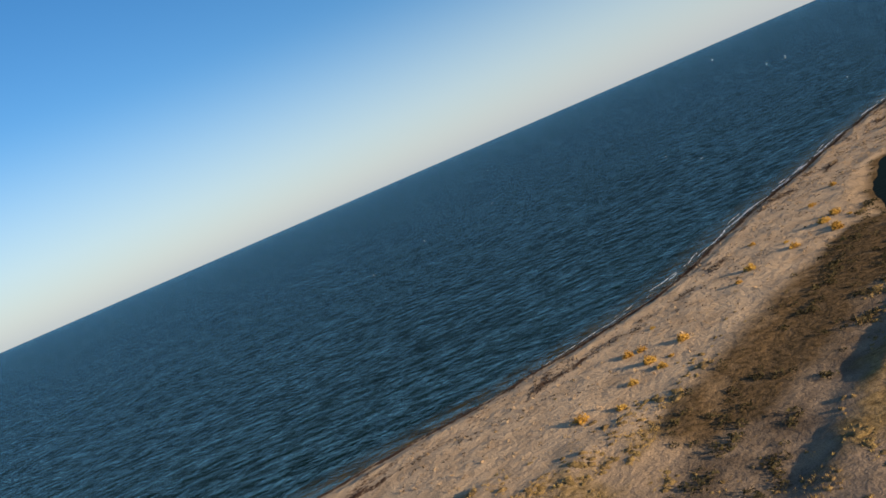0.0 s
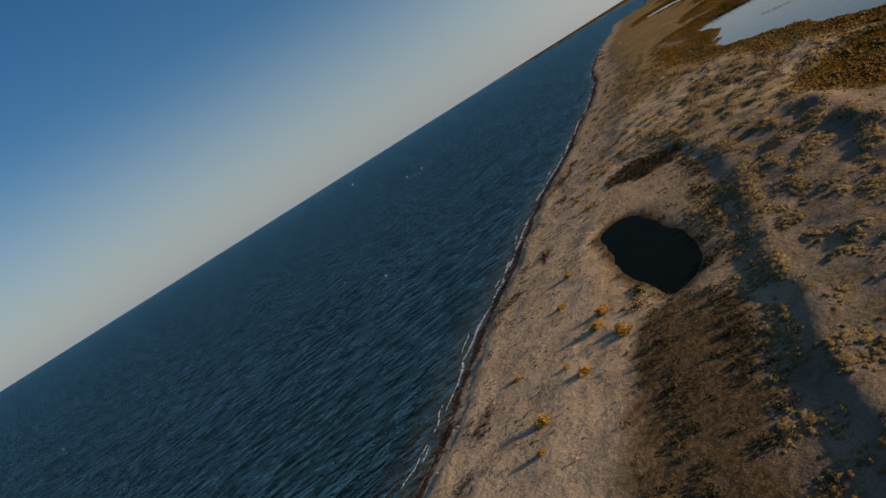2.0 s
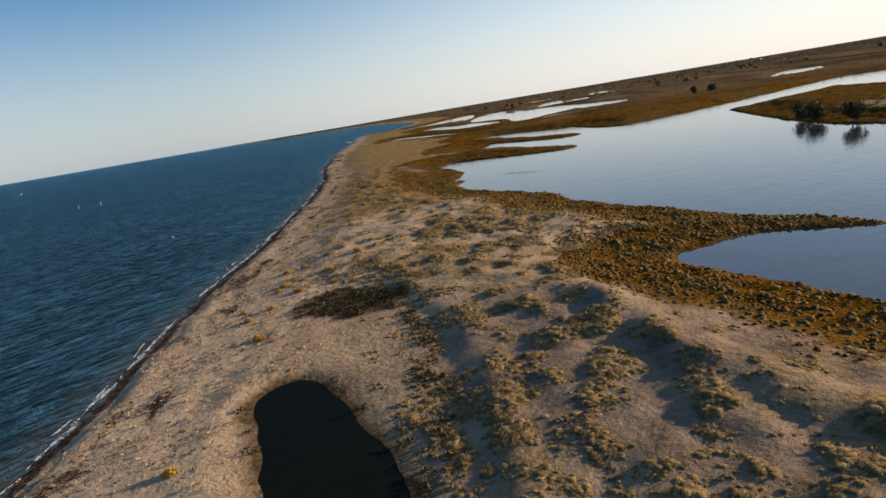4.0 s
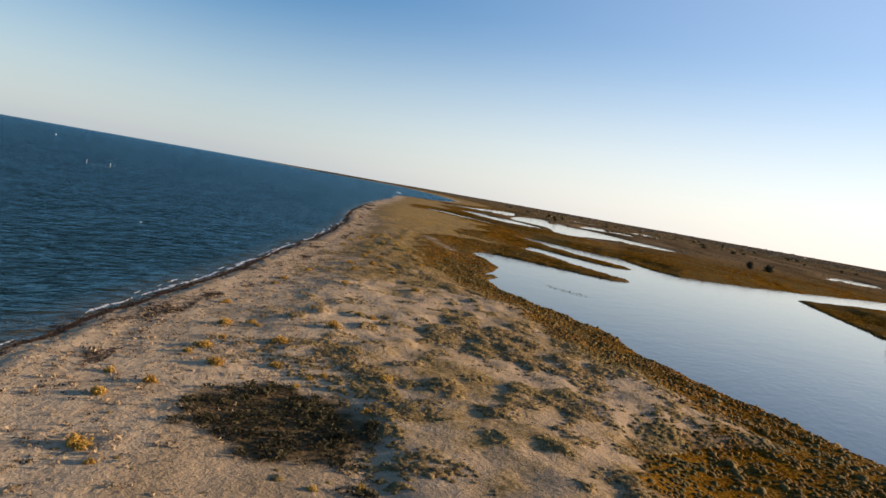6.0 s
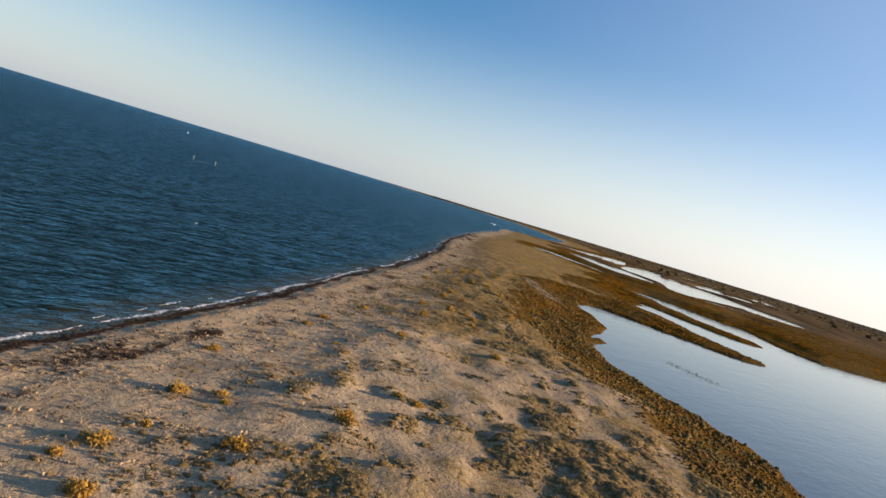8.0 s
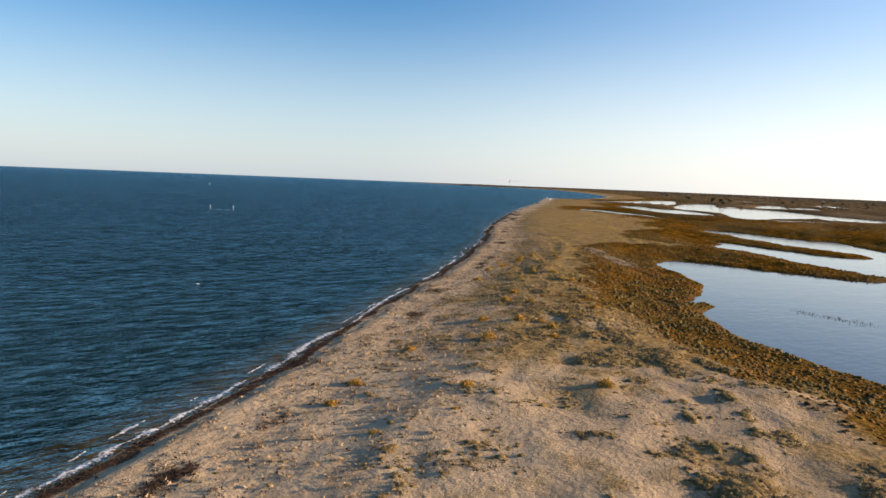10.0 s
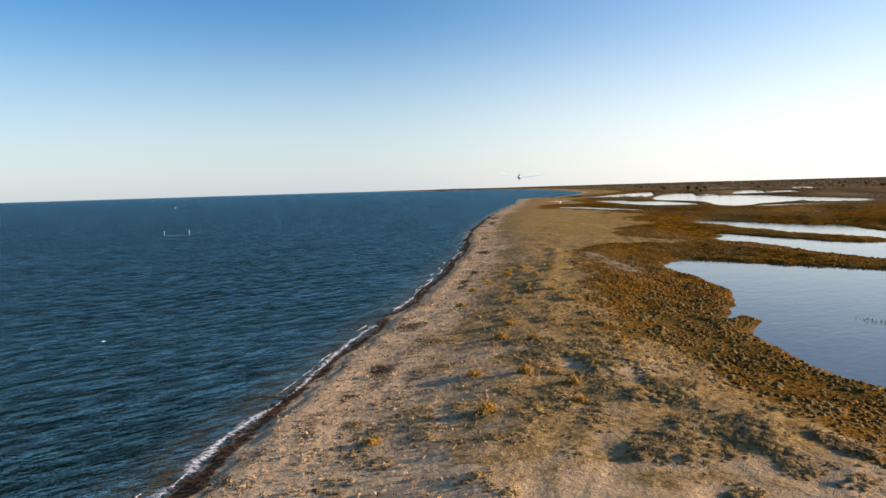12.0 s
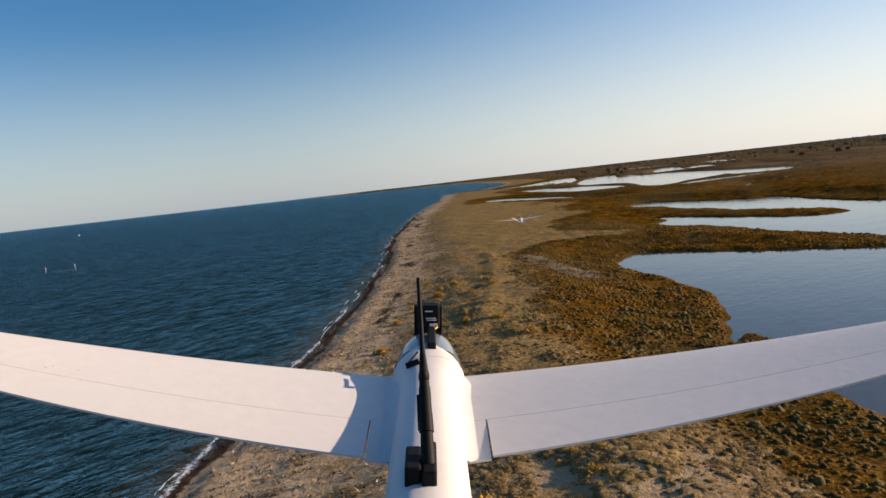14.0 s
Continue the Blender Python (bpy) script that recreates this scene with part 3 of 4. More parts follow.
def cushions(x, y, z, radius, height, sides=7):
    """Low uneven domes of matted growth: two rings and a top each."""
    n = len(x)
    a = (np.arange(sides) / sides * 2 * np.pi)[None] + rng.uniform(0, 6.28, (n, 1))
    r, h = radius[:, None], height[:, None]
    r0, r1 = r * rng.uniform(0.65, 1.45, (n, sides)), r * rng.uniform(0.3, 0.95, (n, sides))
    low = np.stack([x[:, None] + r0 * np.cos(a), y[:, None] + r0 * np.sin(a), np.broadcast_to(z[:, None] - 0.10, a.shape)], -1)
    mid = np.stack([x[:, None] + r1 * np.cos(a), y[:, None] + r1 * np.sin(a), z[:, None] + h * rng.uniform(0.25, 1.05, (n, sides))], -1)
    top = np.stack([x + 0.2 * radius * rng.normal(0, 1, n), y + 0.2 * radius * rng.normal(0, 1, n), z + height], -1)[:, None]
    v = np.concatenate([low, mid, top], 1).reshape(-1, 3)
    k = np.arange(sides)
    q = (k + 1) % sides
    one = np.concatenate([np.stack([k, q, q + sides], -1), np.stack([k, q + sides, k + sides], -1), np.stack([k + sides, q + sides, np.full(sides, 2 * sides)], -1)])
    return v, (one[None] + (np.arange(n) * (2 * sides + 1))[:, None, None]).reshape(-1, 3)


def stuff(name, verts, mat, label, category, faces=None):
    ob = bulk(name, verts, np.arange(len(verts)).reshape(-1, 3) if faces is None else faces, mat)
    if faces is not None:
        smooth(ob, 0)
    return tagged(ob, label, category, kind="stuff")


LO, HI = (-20, 30), (330, 400)
px_, py_ = scatter(1500000, LO, HI)
tz, td, tlake, clump, tpond, tgrass, tmarsh, tdamp, twrack = terrain(px_, py_)
close = np.exp(-np.hypot(px_ - 75, py_ - 130) / 95)
chance = rng.random(len(px_))
dry = (td > 6) & (tlake > 1.2) & (tpond > 1.5)
grow = dry & (chance < (0.03 + (3.0 * tgrass + 1.0 * step(15, 24, td) * (1 - step(85, 105, py_))) * step(-0.12, 0.3, clump)) * (0.09 + close)) & (tmarsh < 0.7) & (tdamp < 0.5) & (clump > -0.1 + 0.2 * (1 - step(7, 16, td)) * (1 - step(150, 185, py_)))
g = np.flatnonzero(grow)
reach = np.minimum(np.hypot(px_[g] - 95, py_[g] - 140), np.hypot(px_[g] - 52, py_[g] - 78))
g = g[np.argsort(reach * rng.uniform(0.5, 1.5, len(g)))][:46000]
size = rng.uniform(0.09, 0.30, len(g)) * (0.6 + 0.4 * step(8, 26, td[g])) * (0.75 + 0.6 * step(0, 0.6, clump[g])) * (1 + 0.08 * (1 - step(85, 105, py_[g])))
m = g[:20000]
dome, dome_faces = cushions(px_[m], py_[m], tz[m], size[:20000] * 1.3, size[:20000] * rng.uniform(0.12, 0.36, len(m)), 7)
stuff("grass_hummock", dome, HUMMOCK, "tan and olive matted grass hummocks over the sandy dunes", "grass", dome_faces)
beside = g[np.hypot(px_[g] - 75, py_[g] - 125) < 70][:15000]
tuft = rng.uniform(0.10, 0.30, len(beside))
stuff("twiggy_tufts", sprigs(px_[beside], py_[beside], tz[beside], tuft * 1.2, tuft * 0.7, 12, 0.13), DRYTWIG, "brown wiry dead tufts between the dune grass", "grass")
stuff("marram_grass", blades(px_[g], py_[g], tz[g], size, size * rng.uniform(0.45, 1.0, len(g)), 9, 0.021), MARRAM,
      "straw-coloured marram grass tufts across the sandy dunes", "grass")
mound = layers(px_, py_, 1.9, 66, 2)
thick = np.maximum(close**2.2 * 1.6, 0.75 * np.exp(-np.hypot(px_ - 143, py_ - 188) / 32))
scrub = (tlake > 0.4) & (td > 12) & (tmarsh > 0.35) & (chance < (0.10 + 0.9 * tmarsh * step(-0.7, 0.3, mound)) * (0.01 + thick))
s = np.flatnonzero(scrub)[:42000]
size = rng.uniform(0.09, 0.26, len(s))
tall = size * rng.uniform(0.3, 0.65, len(s))
dome, dome_faces = cushions(px_[s], py_[s], tz[s], size * 1.1, tall, 5)
stuff("marsh_mat", dome, SALTMAT, "golden-brown cushions of salt-marsh growth along the lagoon bank", "scrub", dome_faces)
stuff("marsh_scrub", sprigs(px_[s], py_[s], tz[s], size, tall, 6, 0.15), SALTBUSH,
      "rust-brown low salt-marsh scrub along the lagoon bank", "scrub")
grey = (tlake > 0.5) & (tlake < 11) & (td > 14) & (chance > 0.955) & (clump > -0.1)
s = np.flatnonzero(grey & (np.hypot(px_ - 95, py_ - 125) < 75))[:1700]
size = rng.uniform(0.14, 0.38, len(s))
tall = size * rng.uniform(0.5, 0.9, len(s))
dome, dome_faces = cushions(px_[s], py_[s], tz[s], size, tall, 8)
stuff("olive_mat", dome, OLIVEMAT, "olive-brown rounded bushes along the lagoon edge", "scrub", dome_faces)
stuff("grey_green_scrub", sprigs(px_[s], py_[s], tz[s], size, tall, 34, 0.12), GREYBUSH, "grey-green bushy scrub at the marsh edge", "scrub")
dark = (tdamp > 0.5) & (tpond > 0.3) & (td > 10) & (tlake > 4) & (chance < np.where(np.hypot(px_ - 58, py_ - 111) < 12, 0.2, 0.02))
foot = np.flatnonzero((td > 17) & (td < 60) & (chance > 0.86) & (clump > -0.15) & (px_ < 66) & (py_ < 118))
rim = edge_distance(px_[foot], py_[foot], BASIN)
s = np.concatenate([np.flatnonzero(dark)[:3000], foot[(rim > -3.6) & (rim < -1.7)]])
size = rng.uniform(0.2, 0.5, len(s))
stuff("dark_hollow_scrub", sprigs(px_[s], py_[s], tz[s], size, size * 0.7, 34, 0.22), DARKBUSH, "dark damp scrub in the hollows near the pond", "scrub")
drift = ((twrack > 0.45) & (td > 0.1) & (td < 9) & (chance < 0.55)) | ((td > 1) & (td < 12) & (chance < 0.022))
s = np.flatnonzero(drift)
s = np.concatenate([s] * 3)
size = rng.uniform(0.05, 0.2, len(s))
jx, jy = rng.normal(0, 0.5, len(s)), rng.normal(0, 0.5, len(s))
stuff("seaweed_wrack", sprigs(px_[s] + jx, py_[s] + jy, np.maximum(tz[s], 0.02), size, size * 0.5, 12, 0.3), WRACK,
      "dark drifted seaweed lying along the water's edge", "seaweed")


lumps = (td > 1.5) & (td < 17) & (chance > np.where(py_ < 95, 0.955, 0.82)) & (px_ < 200) & (tpond > 2)
s = np.flatnonzero(lumps)[:7500]
size = rng.uniform(0.07, 0.28, len(s))
stuff("beach_debris", sprigs(px_[s], py_[s], tz[s], size, size * 0.6, 9, 0.35), DEBRIS, "brown dry plant debris and clods strewn over the sand", "debris")

at = np.linspace(0, 1, 90) + rng.normal(0, 0.06, 90)
rx, ry = 145.8 + at * 0.0 + rng.normal(0, 0.7, 90), 164.1 + at * -9.1 + rng.normal(0, 0.7, 90)
size = rng.uniform(0.2, 0.45, 90)
stuff("lagoon_reeds", blades(rx, ry, np.zeros(90), size * 0.35, size, 5, 0.012), DARKBUSH, "thin dark reeds standing in the shallow lagoon", "reeds")
at = rng.random(260)
rx, ry = 164.5 + at * -10.5 + rng.normal(0, 1.3, 260), 222.3 + at * -21.1 + rng.normal(0, 1.3, 260)
size = rng.uniform(0.2, 0.5, 260)
stuff("pale_salt_scrub", sprigs(rx, ry, terrain(rx, ry)[0], size, size * 0.6, 40, 0.12), PALEBUSH, "pale grey dead scrub in the rust-brown marsh", "scrub")

fx_, fy_ = 60 + rng.uniform(150, 2600, 90000) * 1.0, 110 + rng.uniform(-300, 2400, 90000)
fz, fd, flake, fclump, *rest = terrain(fx_, fy_)
band = layers(fx_ * 0.35 + fy_ * 0.9, fy_ * 0.35 - fx_ * 0.9 * 0.2, 160, 81) + 0.5 * layers(fx_, fy_, 40, 82)
away = np.hypot(fx_ - 70, fy_ - 120)
s = np.flatnonzero((fd > 60) & (flake > 3) & (away > 230) & (band > -0.08) & (rng.random(len(fx_)) < np.clip(900 / away, 0.25, 1)))[:20000]
size = rng.uniform(0.5, 1.0, len(s)) * np.clip(away[s] / 420, 0.7, 3.0)
stuff("far_marsh_scrub", sprigs(fx_[s], fy_[s], fz[s], size, size * 0.6, 16, 0.3), FARSCRUB, "dark olive scrub and hedges on the distant plain", "scrub")


# low woods: on the headland across the bay, and in broken belts over the plain
at = rng.random(420)
wx, wy = 1715 + 190 * at**2 + rng.uniform(0, 120, 420), 2830 - 520 * at + rng.normal(0, 30, 420)
tall = rng.uniform(2.5, 6.5, 420) * (1 - 0.6 * at)
turn_, away = np.radians(rng.uniform(31, 82, 2600)), rng.uniform(1300, 3600, 2600)
bx_, by_ = 70 + np.sin(turn_) * away, 120 + np.cos(turn_) * away
ok = (layers(bx_, by_, 420, 83) + 0.4 * layers(bx_, by_, 90, 84) > 0.0) & (-edge_distance(bx_, by_, LAND) > 90)
wx, wy = np.r_[wx, bx_[ok]], np.r_[wy, by_[ok]]
tall = np.r_[tall, rng.uniform(1.5, 4.5, ok.sum())]
stuff("far_woods", sprigs(wx, wy, terrain(wx, wy)[0], tall * 2.2, tall, 44, 0.16), FARWOOD, "low grey-brown woods and hedges along the horizon", "woods")


def foam_line(offset, lengths, gaps, width, name, label):
    """Broken ribbons of foam along the shore, thicker where a wave has just fallen."""
    pts = np.array([p for p in SHORE if -80 < p[0] < 560 and p[1] > 20], float)
    run = np.r_[0, np.cumsum(np.hypot(*np.diff(pts, axis=0).T))]
    s = np.arange(0, run[-1], 0.35)
    c = np.stack([np.interp(s, run, pts[:, 0]), np.interp(s, run, pts[:, 1])], -1)
    for _ in range(14):
        c[1:-1] = 0.25 * c[:-2] + 0.5 * c[1:-1] + 0.25 * c[2:]
    t = np.gradient(c, axis=0)
    t /= np.hypot(*t.T)[:, None]
    nrm = np.stack([-t[:, 1], t[:, 0]], -1)
    wig = offset + (0.35 + 0.2 * offset) * layers(s, s * 0, 9, 71 + int(10 * offset)) + 0.34 * layers(s, s * 0 + offset, 2.4, 72)
    keep = layers(s, s * 0 + 5 * offset, lengths, 73) + 0.5 * layers(s, s * 0, 3, 74)
    half = width * np.clip((keep - gaps) * 2.2, 0, 1) * (0.6 + 0.9 * layers(s, s * 0 + 9, 1.3, 75)) * step(58, 110, c[:, 1])
    a, b = c + nrm * (wig + half)[:, None], c + nrm * (wig - half * 0.6)[:, None]
    top = np.c_[c + nrm * wig[:, None], np.full(len(s), 0.06)]
    v = np.concatenate([np.c_[a, np.full(len(s), 0.012)], top, np.c_[b, np.full(len(s), 0.012)]])
    n = len(s)
    k = np.flatnonzero((half[:-1] > 0.015) & (half[1:] > 0.015))
    f = np.concatenate([np.stack([k, k + 1, k + n + 1, k + n], -1), np.stack([k + n, k + n + 1, k + 2 * n + 1, k + 2 * n], -1)])
    ob = bulk(name, v, f, FOAM)
    ob.data.attributes.new("core", "FLOAT", "POINT").data.foreach_set("value", np.repeat([0.0, 1.0, 0.1], n).astype(np.float32))
    return tagged(ob, label, "foam", kind="stuff")


foam_line(0.4, 6, -0.3, 0.75, "wave_foam", "broken white foam line washing on the beach")
foam_line(1.3, 3, 0.15, 0.4, "breaker_foam", "thin white crests of small breaking waves")
pts = rng.uniform((-60, 90), (300, 700), (5000, 2))
sd = -edge_distance(pts[:, 0], pts[:, 1], LAND)
pts = pts[(sd < -6)][:22]
caps = []
for cx, cy in pts:
    ln, wd, a = rng.uniform(0.1, 0.3), rng.uniform(0.02, 0.05), radians(rng.normal(28, 14))
    ex, ey = math.cos(a) * ln, math.sin(a) * ln
    fx, fy = -math.sin(a) * wd, math.cos(a) * wd
    caps += [(cx - ex, cy - ey, 0.02), (cx + fx, cy + fy, 0.02), (cx, cy, 0.07), (cx - ex, cy - ey, 0.02), (cx, cy, 0.07), (cx - fx, cy - fy, 0.02),
             (cx + ex, cy + ey, 0.02), (cx, cy, 0.07), (cx + fx, cy + fy, 0.02), (cx + ex, cy + ey, 0.02), (cx - fx, cy - fy, 0.02), (cx, cy, 0.07)]
stuff("whitecap", np.array(caps), CAP, "scattered tiny white crests on the dark sea", "foam")


# ---- single things ----
def rod(bm, a, b, r0, r1, sides=8):
    a, b = Vector(a), Vector(b)
    q = (b - a).to_track_quat("Z", "Y").to_matrix().to_4x4()
    m = Matrix.Translation((a + b) / 2) @ q
    bmesh.ops.create_cone(bm, cap_ends=True, segments=sides, radius1=r0, radius2=r1, depth=(b - a).length, matrix=m)


def block(bm, lo, hi, bevel=0.0):
    lo, hi = Vector(lo), Vector(hi)
    v = bmesh.ops.create_cube(bm, size=1, matrix=Matrix.Translation((lo + hi) / 2) @ Matrix.Diagonal((*(hi - lo), 1)))["verts"]
    if bevel:
        es = list({e for k in v for e in k.link_edges})
        bmesh.ops.bevel(bm, geom=es, offset=bevel, segments=2, affect="EDGES", profile=0.5)


def height_at(x, y):
    return float(terrain(np.array([x], float), np.array([y], float))[0][0])


def tree(x, y, tall, wide, seed, label):
    r = np.random.default_rng(seed)
    z = height_at(x, y) - 0.1
    base = tagged(new("tree"), label, "tree", "far trees")
    base.location = (x, y, z)
    bm = bmesh.new()
    rod(bm, (0, 0, 0), (0.1, 0, tall * 0.5), 0.05 * tall, 0.02 * tall, 7)
    for k in range(4):
        a = r.uniform(0, 6.28)
        rod(bm, (0.05, 0, tall * (0.25 + 0.06 * k)), (math.cos(a) * wide * 0.35, math.sin(a) * wide * 0.35, tall * (0.5 + 0.08 * k)), 0.02 * tall, 0.008 * tall, 5)
    part("trunk", bm, BARK, base)
    n = 9
    cx, cy, cz = r.normal(0, 0.27 * wide, n), r.normal(0, 0.27 * wide, n), r.uniform(0.30, 0.85, n) * tall
    rad = r.uniform(0.22, 0.38, n) * wide
    a, e = r.uniform(0, 6.28, (n, 70)), r.uniform(-1.2, 1.57, (n, 70))
    k = r.uniform(0.6, 1.1, (n, 70))
    c = np.stack([cx[:, None] + k * rad[:, None] * np.cos(e) * np.cos(a), cy[:, None] + k * rad[:, None] * np.cos(e) * np.sin(a), cz[:, None] + k * rad[:, None] * np.sin(e)], -1)
    v = (c[:, :, None] + 0.075 * wide * r.normal(0, 1, (n, 70, 3, 3))).reshape(-1, 3)
    bulk("crown", v, np.arange(len(v)).reshape(-1, 3), TREELEAF).parent = base
    return base


def shrub(x, y, seed):
    """A rounded dry shrub: short stems and a dome of twig tips."""
    r = np.random.default_rng(seed)
    base = tagged(new("shrub"), "golden dry shrub on the pale sand", "shrub", "beach shrubs")
    base.location = (x, y, height_at(x, y) - 0.03)
    bm = bmesh.new()
    for k in range(7):
        a = k * 0.9
        rod(bm, (0, 0, 0), (0.35 * math.cos(a), 0.35 * math.sin(a), 0.38), 0.02, 0.008, 5)
    part("stem", bm, BARK, base)
    n = 420
    a, e = r.uniform(0, 6.28, n), np.arcsin(r.uniform(0.05, 1, n))
    k = r.uniform(0.55, 1.05, n) * (1 + 0.25 * np.sin(3 * a + seed))
    c = np.stack([0.6 * k * np.cos(e) * np.cos(a), 0.6 * k * np.cos(e) * np.sin(a), 0.55 * k * np.sin(e)], -1)
    v = (c[:, None] + r.normal(0, 1, (n, 3, 3)) * (0.06, 0.06, 0.09)).reshape(-1, 3)
    bulk("foliage", v, np.arange(len(v)).reshape(-1, 3), GOLDBUSH).parent = base
    return base


kinds = [shrub(14.8, 71.7, 301), shrub(24.5, 77.8, 302), shrub(26.4, 79.5, 303)]
tries = rng.uniform((-6, 40), (150, 230), (4000, 2))
at = terrain(tries[:, 0], tries[:, 1])
ok = np.flatnonzero((at[1] > 7) & (at[1] < 24) & (at[2] > 9) & (at[4] > 2.5) & (at[7] < 0.4) & (at[3] > 0.0))[:110]
for k, i in enumerate(ok):
    size = rng.uniform(0.35, 1.05)
    c = copy_thing(kinds[k % 3], pose(tries[i, 0], tries[i, 1], float(at[0][i]) - 0.04, 0, 0, rng.uniform(0, 360)))
    c.scale = (size, size, size * rng.uniform(0.7, 1.1))


def round_bush(x, y, tall, seed):
    ob = tree(x, y, tall, tall * 1.15, seed, "dark round bush on the grassy lagoon islet")
    ob.name = "bush"
    return tagged(ob, "", "bush", "islet bushes")


for k, (x, y) in enumerate(((206, 119), (198, 113), (188, 103))):
    round_bush(x, y, 3.4, 90 + k)
first = [tree(420, 250, 3.2, 4.2, 1, "dark scrubby tree on the far plain"), tree(430, 244, 2.8, 4.6, 2, "dark scrubby tree on the far plain")]
for k in range(200):
    a, far = radians(rng.uniform(-95, -36)), rng.uniform(800, 2400)
    x, y = 60 - math.sin(a) * far, 110 + math.cos(a) * far
    p = terrain(np.array([x]), np.array([y]))
    if p[1][0] < 120 or p[2][0] < 10:
        continue
    grow_by = rng.uniform(0.8, 1.7)
    c = copy_thing(first[k % 2], pose(x, y, float(p[0][0]) - 0.1, 0, 0, rng.uniform(0, 360)))
    c.scale = (grow_by * 0.8, grow_by * 0.8, grow_by * 0.7 * rng.uniform(0.8, 1.1))


def farmhouse(x, y, turn, w, dp, h):
    base = tagged(new("farmhouse"), "small pale farmhouse on the distant plain", "house", "far houses")
    base.matrix_world = pose(x, y, height_at(x, y) - 0.2, 0, 0, turn)
    bm = bmesh.new()
    block(bm, (-w / 2, -dp / 2, 0), (w / 2, dp / 2, h))
    part("wall", bm, WALLPAINT, base)
    bm = bmesh.new()
    a = [bm.verts.new((sx * (w / 2 + 0.4), sy * (dp / 2 + 0.4), h)) for sx, sy in ((-1, -1), (1, -1), (1, 1), (-1, 1))]
    r = [bm.verts.new((sx * (w / 2 + 0.4), 0, h + dp * 0.32)) for sx in (-1, 1)]
    for f in ((a[0], a[1], r[1], r[0]), (a[2], a[3], r[0], r[1]), (a[1], a[2], r[1]), (a[3], a[0], r[0]), (a[3], a[2], a[1], a[0])):
        bm.faces.new(f)
    roof = part("roof", bm, ROOFTILE, base)
    bm = bmesh.new()
    block(bm, (w * 0.2, -0.3, h + dp * 0.1), (w * 0.2 + 0.7, 0.4, h + dp * 0.45))
    part("chimney", bm, WALLPAINT, roof)
    for k in range(3):
        bm = bmesh.new()
        block(bm, (-w * 0.35 + k * w * 0.27, -dp / 2 - 0.05, 1.0), (-w * 0.35 + k * w * 0.27 + 1.1, -dp / 2 + 0.1, 2.3))
        part("window", bm, DARKPANE, base)
    bm = bmesh.new()
    block(bm, (w * 0.36, -dp / 2 - 0.06, 0.0), (w * 0.36 + 1.1, -dp / 2 + 0.1, 2.1))
    part("door", bm, DARKPANE, base)
    return base


home = farmhouse(1500, 1000, 40, 10, 6, 2.8)
for k in range(5):
    a, far = radians(rng.uniform(-72, -47)), rng.uniform(1700, 2600)
    x, y = 60 - math.sin(a) * far, 110 + math.cos(a) * far
    p = terrain(np.array([x]), np.array([y]))
    if p[2][0] > 15:
        copy_thing(home, pose(x, y, float(p[0][0]) - 0.2, 0, 0, rng.uniform(0, 360)))


def stake(x, y, tall, lean, label):
    base = tagged(new("net_stake"), label, "stake", "net stakes")
    base.matrix_world = pose(x, y, -0.6, lean, lean * 0.5, 0)
    bm = bmesh.new()
    rod(bm, (0, 0, 0), (0, 0, tall), 0.08, 0.06, 9)
    part("pole", bm, STAKEWOOD, base)
    bm = bmesh.new()
    rod(bm, (0, 0, tall), (0, 0, tall + 0.5), 0.10, 0.08, 9)
    part("top_mark", bm, FLOATPAINT, base, "grey painted top mark")
    return base


stake(124.5, 396, 1.7, 2, "weathered wooden stake standing in the sea")
stake(131.5, 388, 1.9, -3, "weathered wooden stake standing in the sea")
line = tagged(new("float_line"), "row of small grey floats between the sea stakes", "float line")
line.location = (124.5, 396, 0)
for k in range(9):
    bm = bmesh.new()
    bmesh.ops.create_uvsphere(bm, u_segments=8, v_segments=6, radius=0.06, matrix=Matrix.Translation((0.7 + k * 0.7, -0.8 - k * 0.8, 0.03)) @ Matrix.Diagonal((1.4, 1, 0.8, 1)))
    smooth(part("float", bm, FLOATPAINT, line))


def buoy(x, y):
    base = tagged(new("buoy"), "small white marker buoy on the sea", "buoy", "buoys")
    base.location = (x, y, 0)
    bm = bmesh.new()
    bmesh.ops.create_uvsphere(bm, u_segments=12, v_segments=8, radius=0.55, matrix=Matrix.Translation((0, 0, 0.1)) @ Matrix.Diagonal((1, 1, 0.75, 1)))
    smooth(part("body", bm, BUOYPAINT, base))
    bm = bmesh.new()
    rod(bm, (0, 0, 0.4), (0, 0, 2.2), 0.09, 0.06)
    part("staff", bm, STAKEWOOD, base)
    return base


buoy(250, 985)


# ---- model aeroplanes: x to the right, y ahead, z up from the wing root ----
def wing_height(x, rise=1.0):
    return rise * (0.10 * abs(x) + 0.13 * x * x)


def wing_edges(x):
    """Leading and trailing edge of the wing at x from the fuselage."""
    a = abs(x)
    return 0.843 - 0.065 * a - 0.12 * a * a, 0.599 + 0.04 * a + 0.13 * a * a


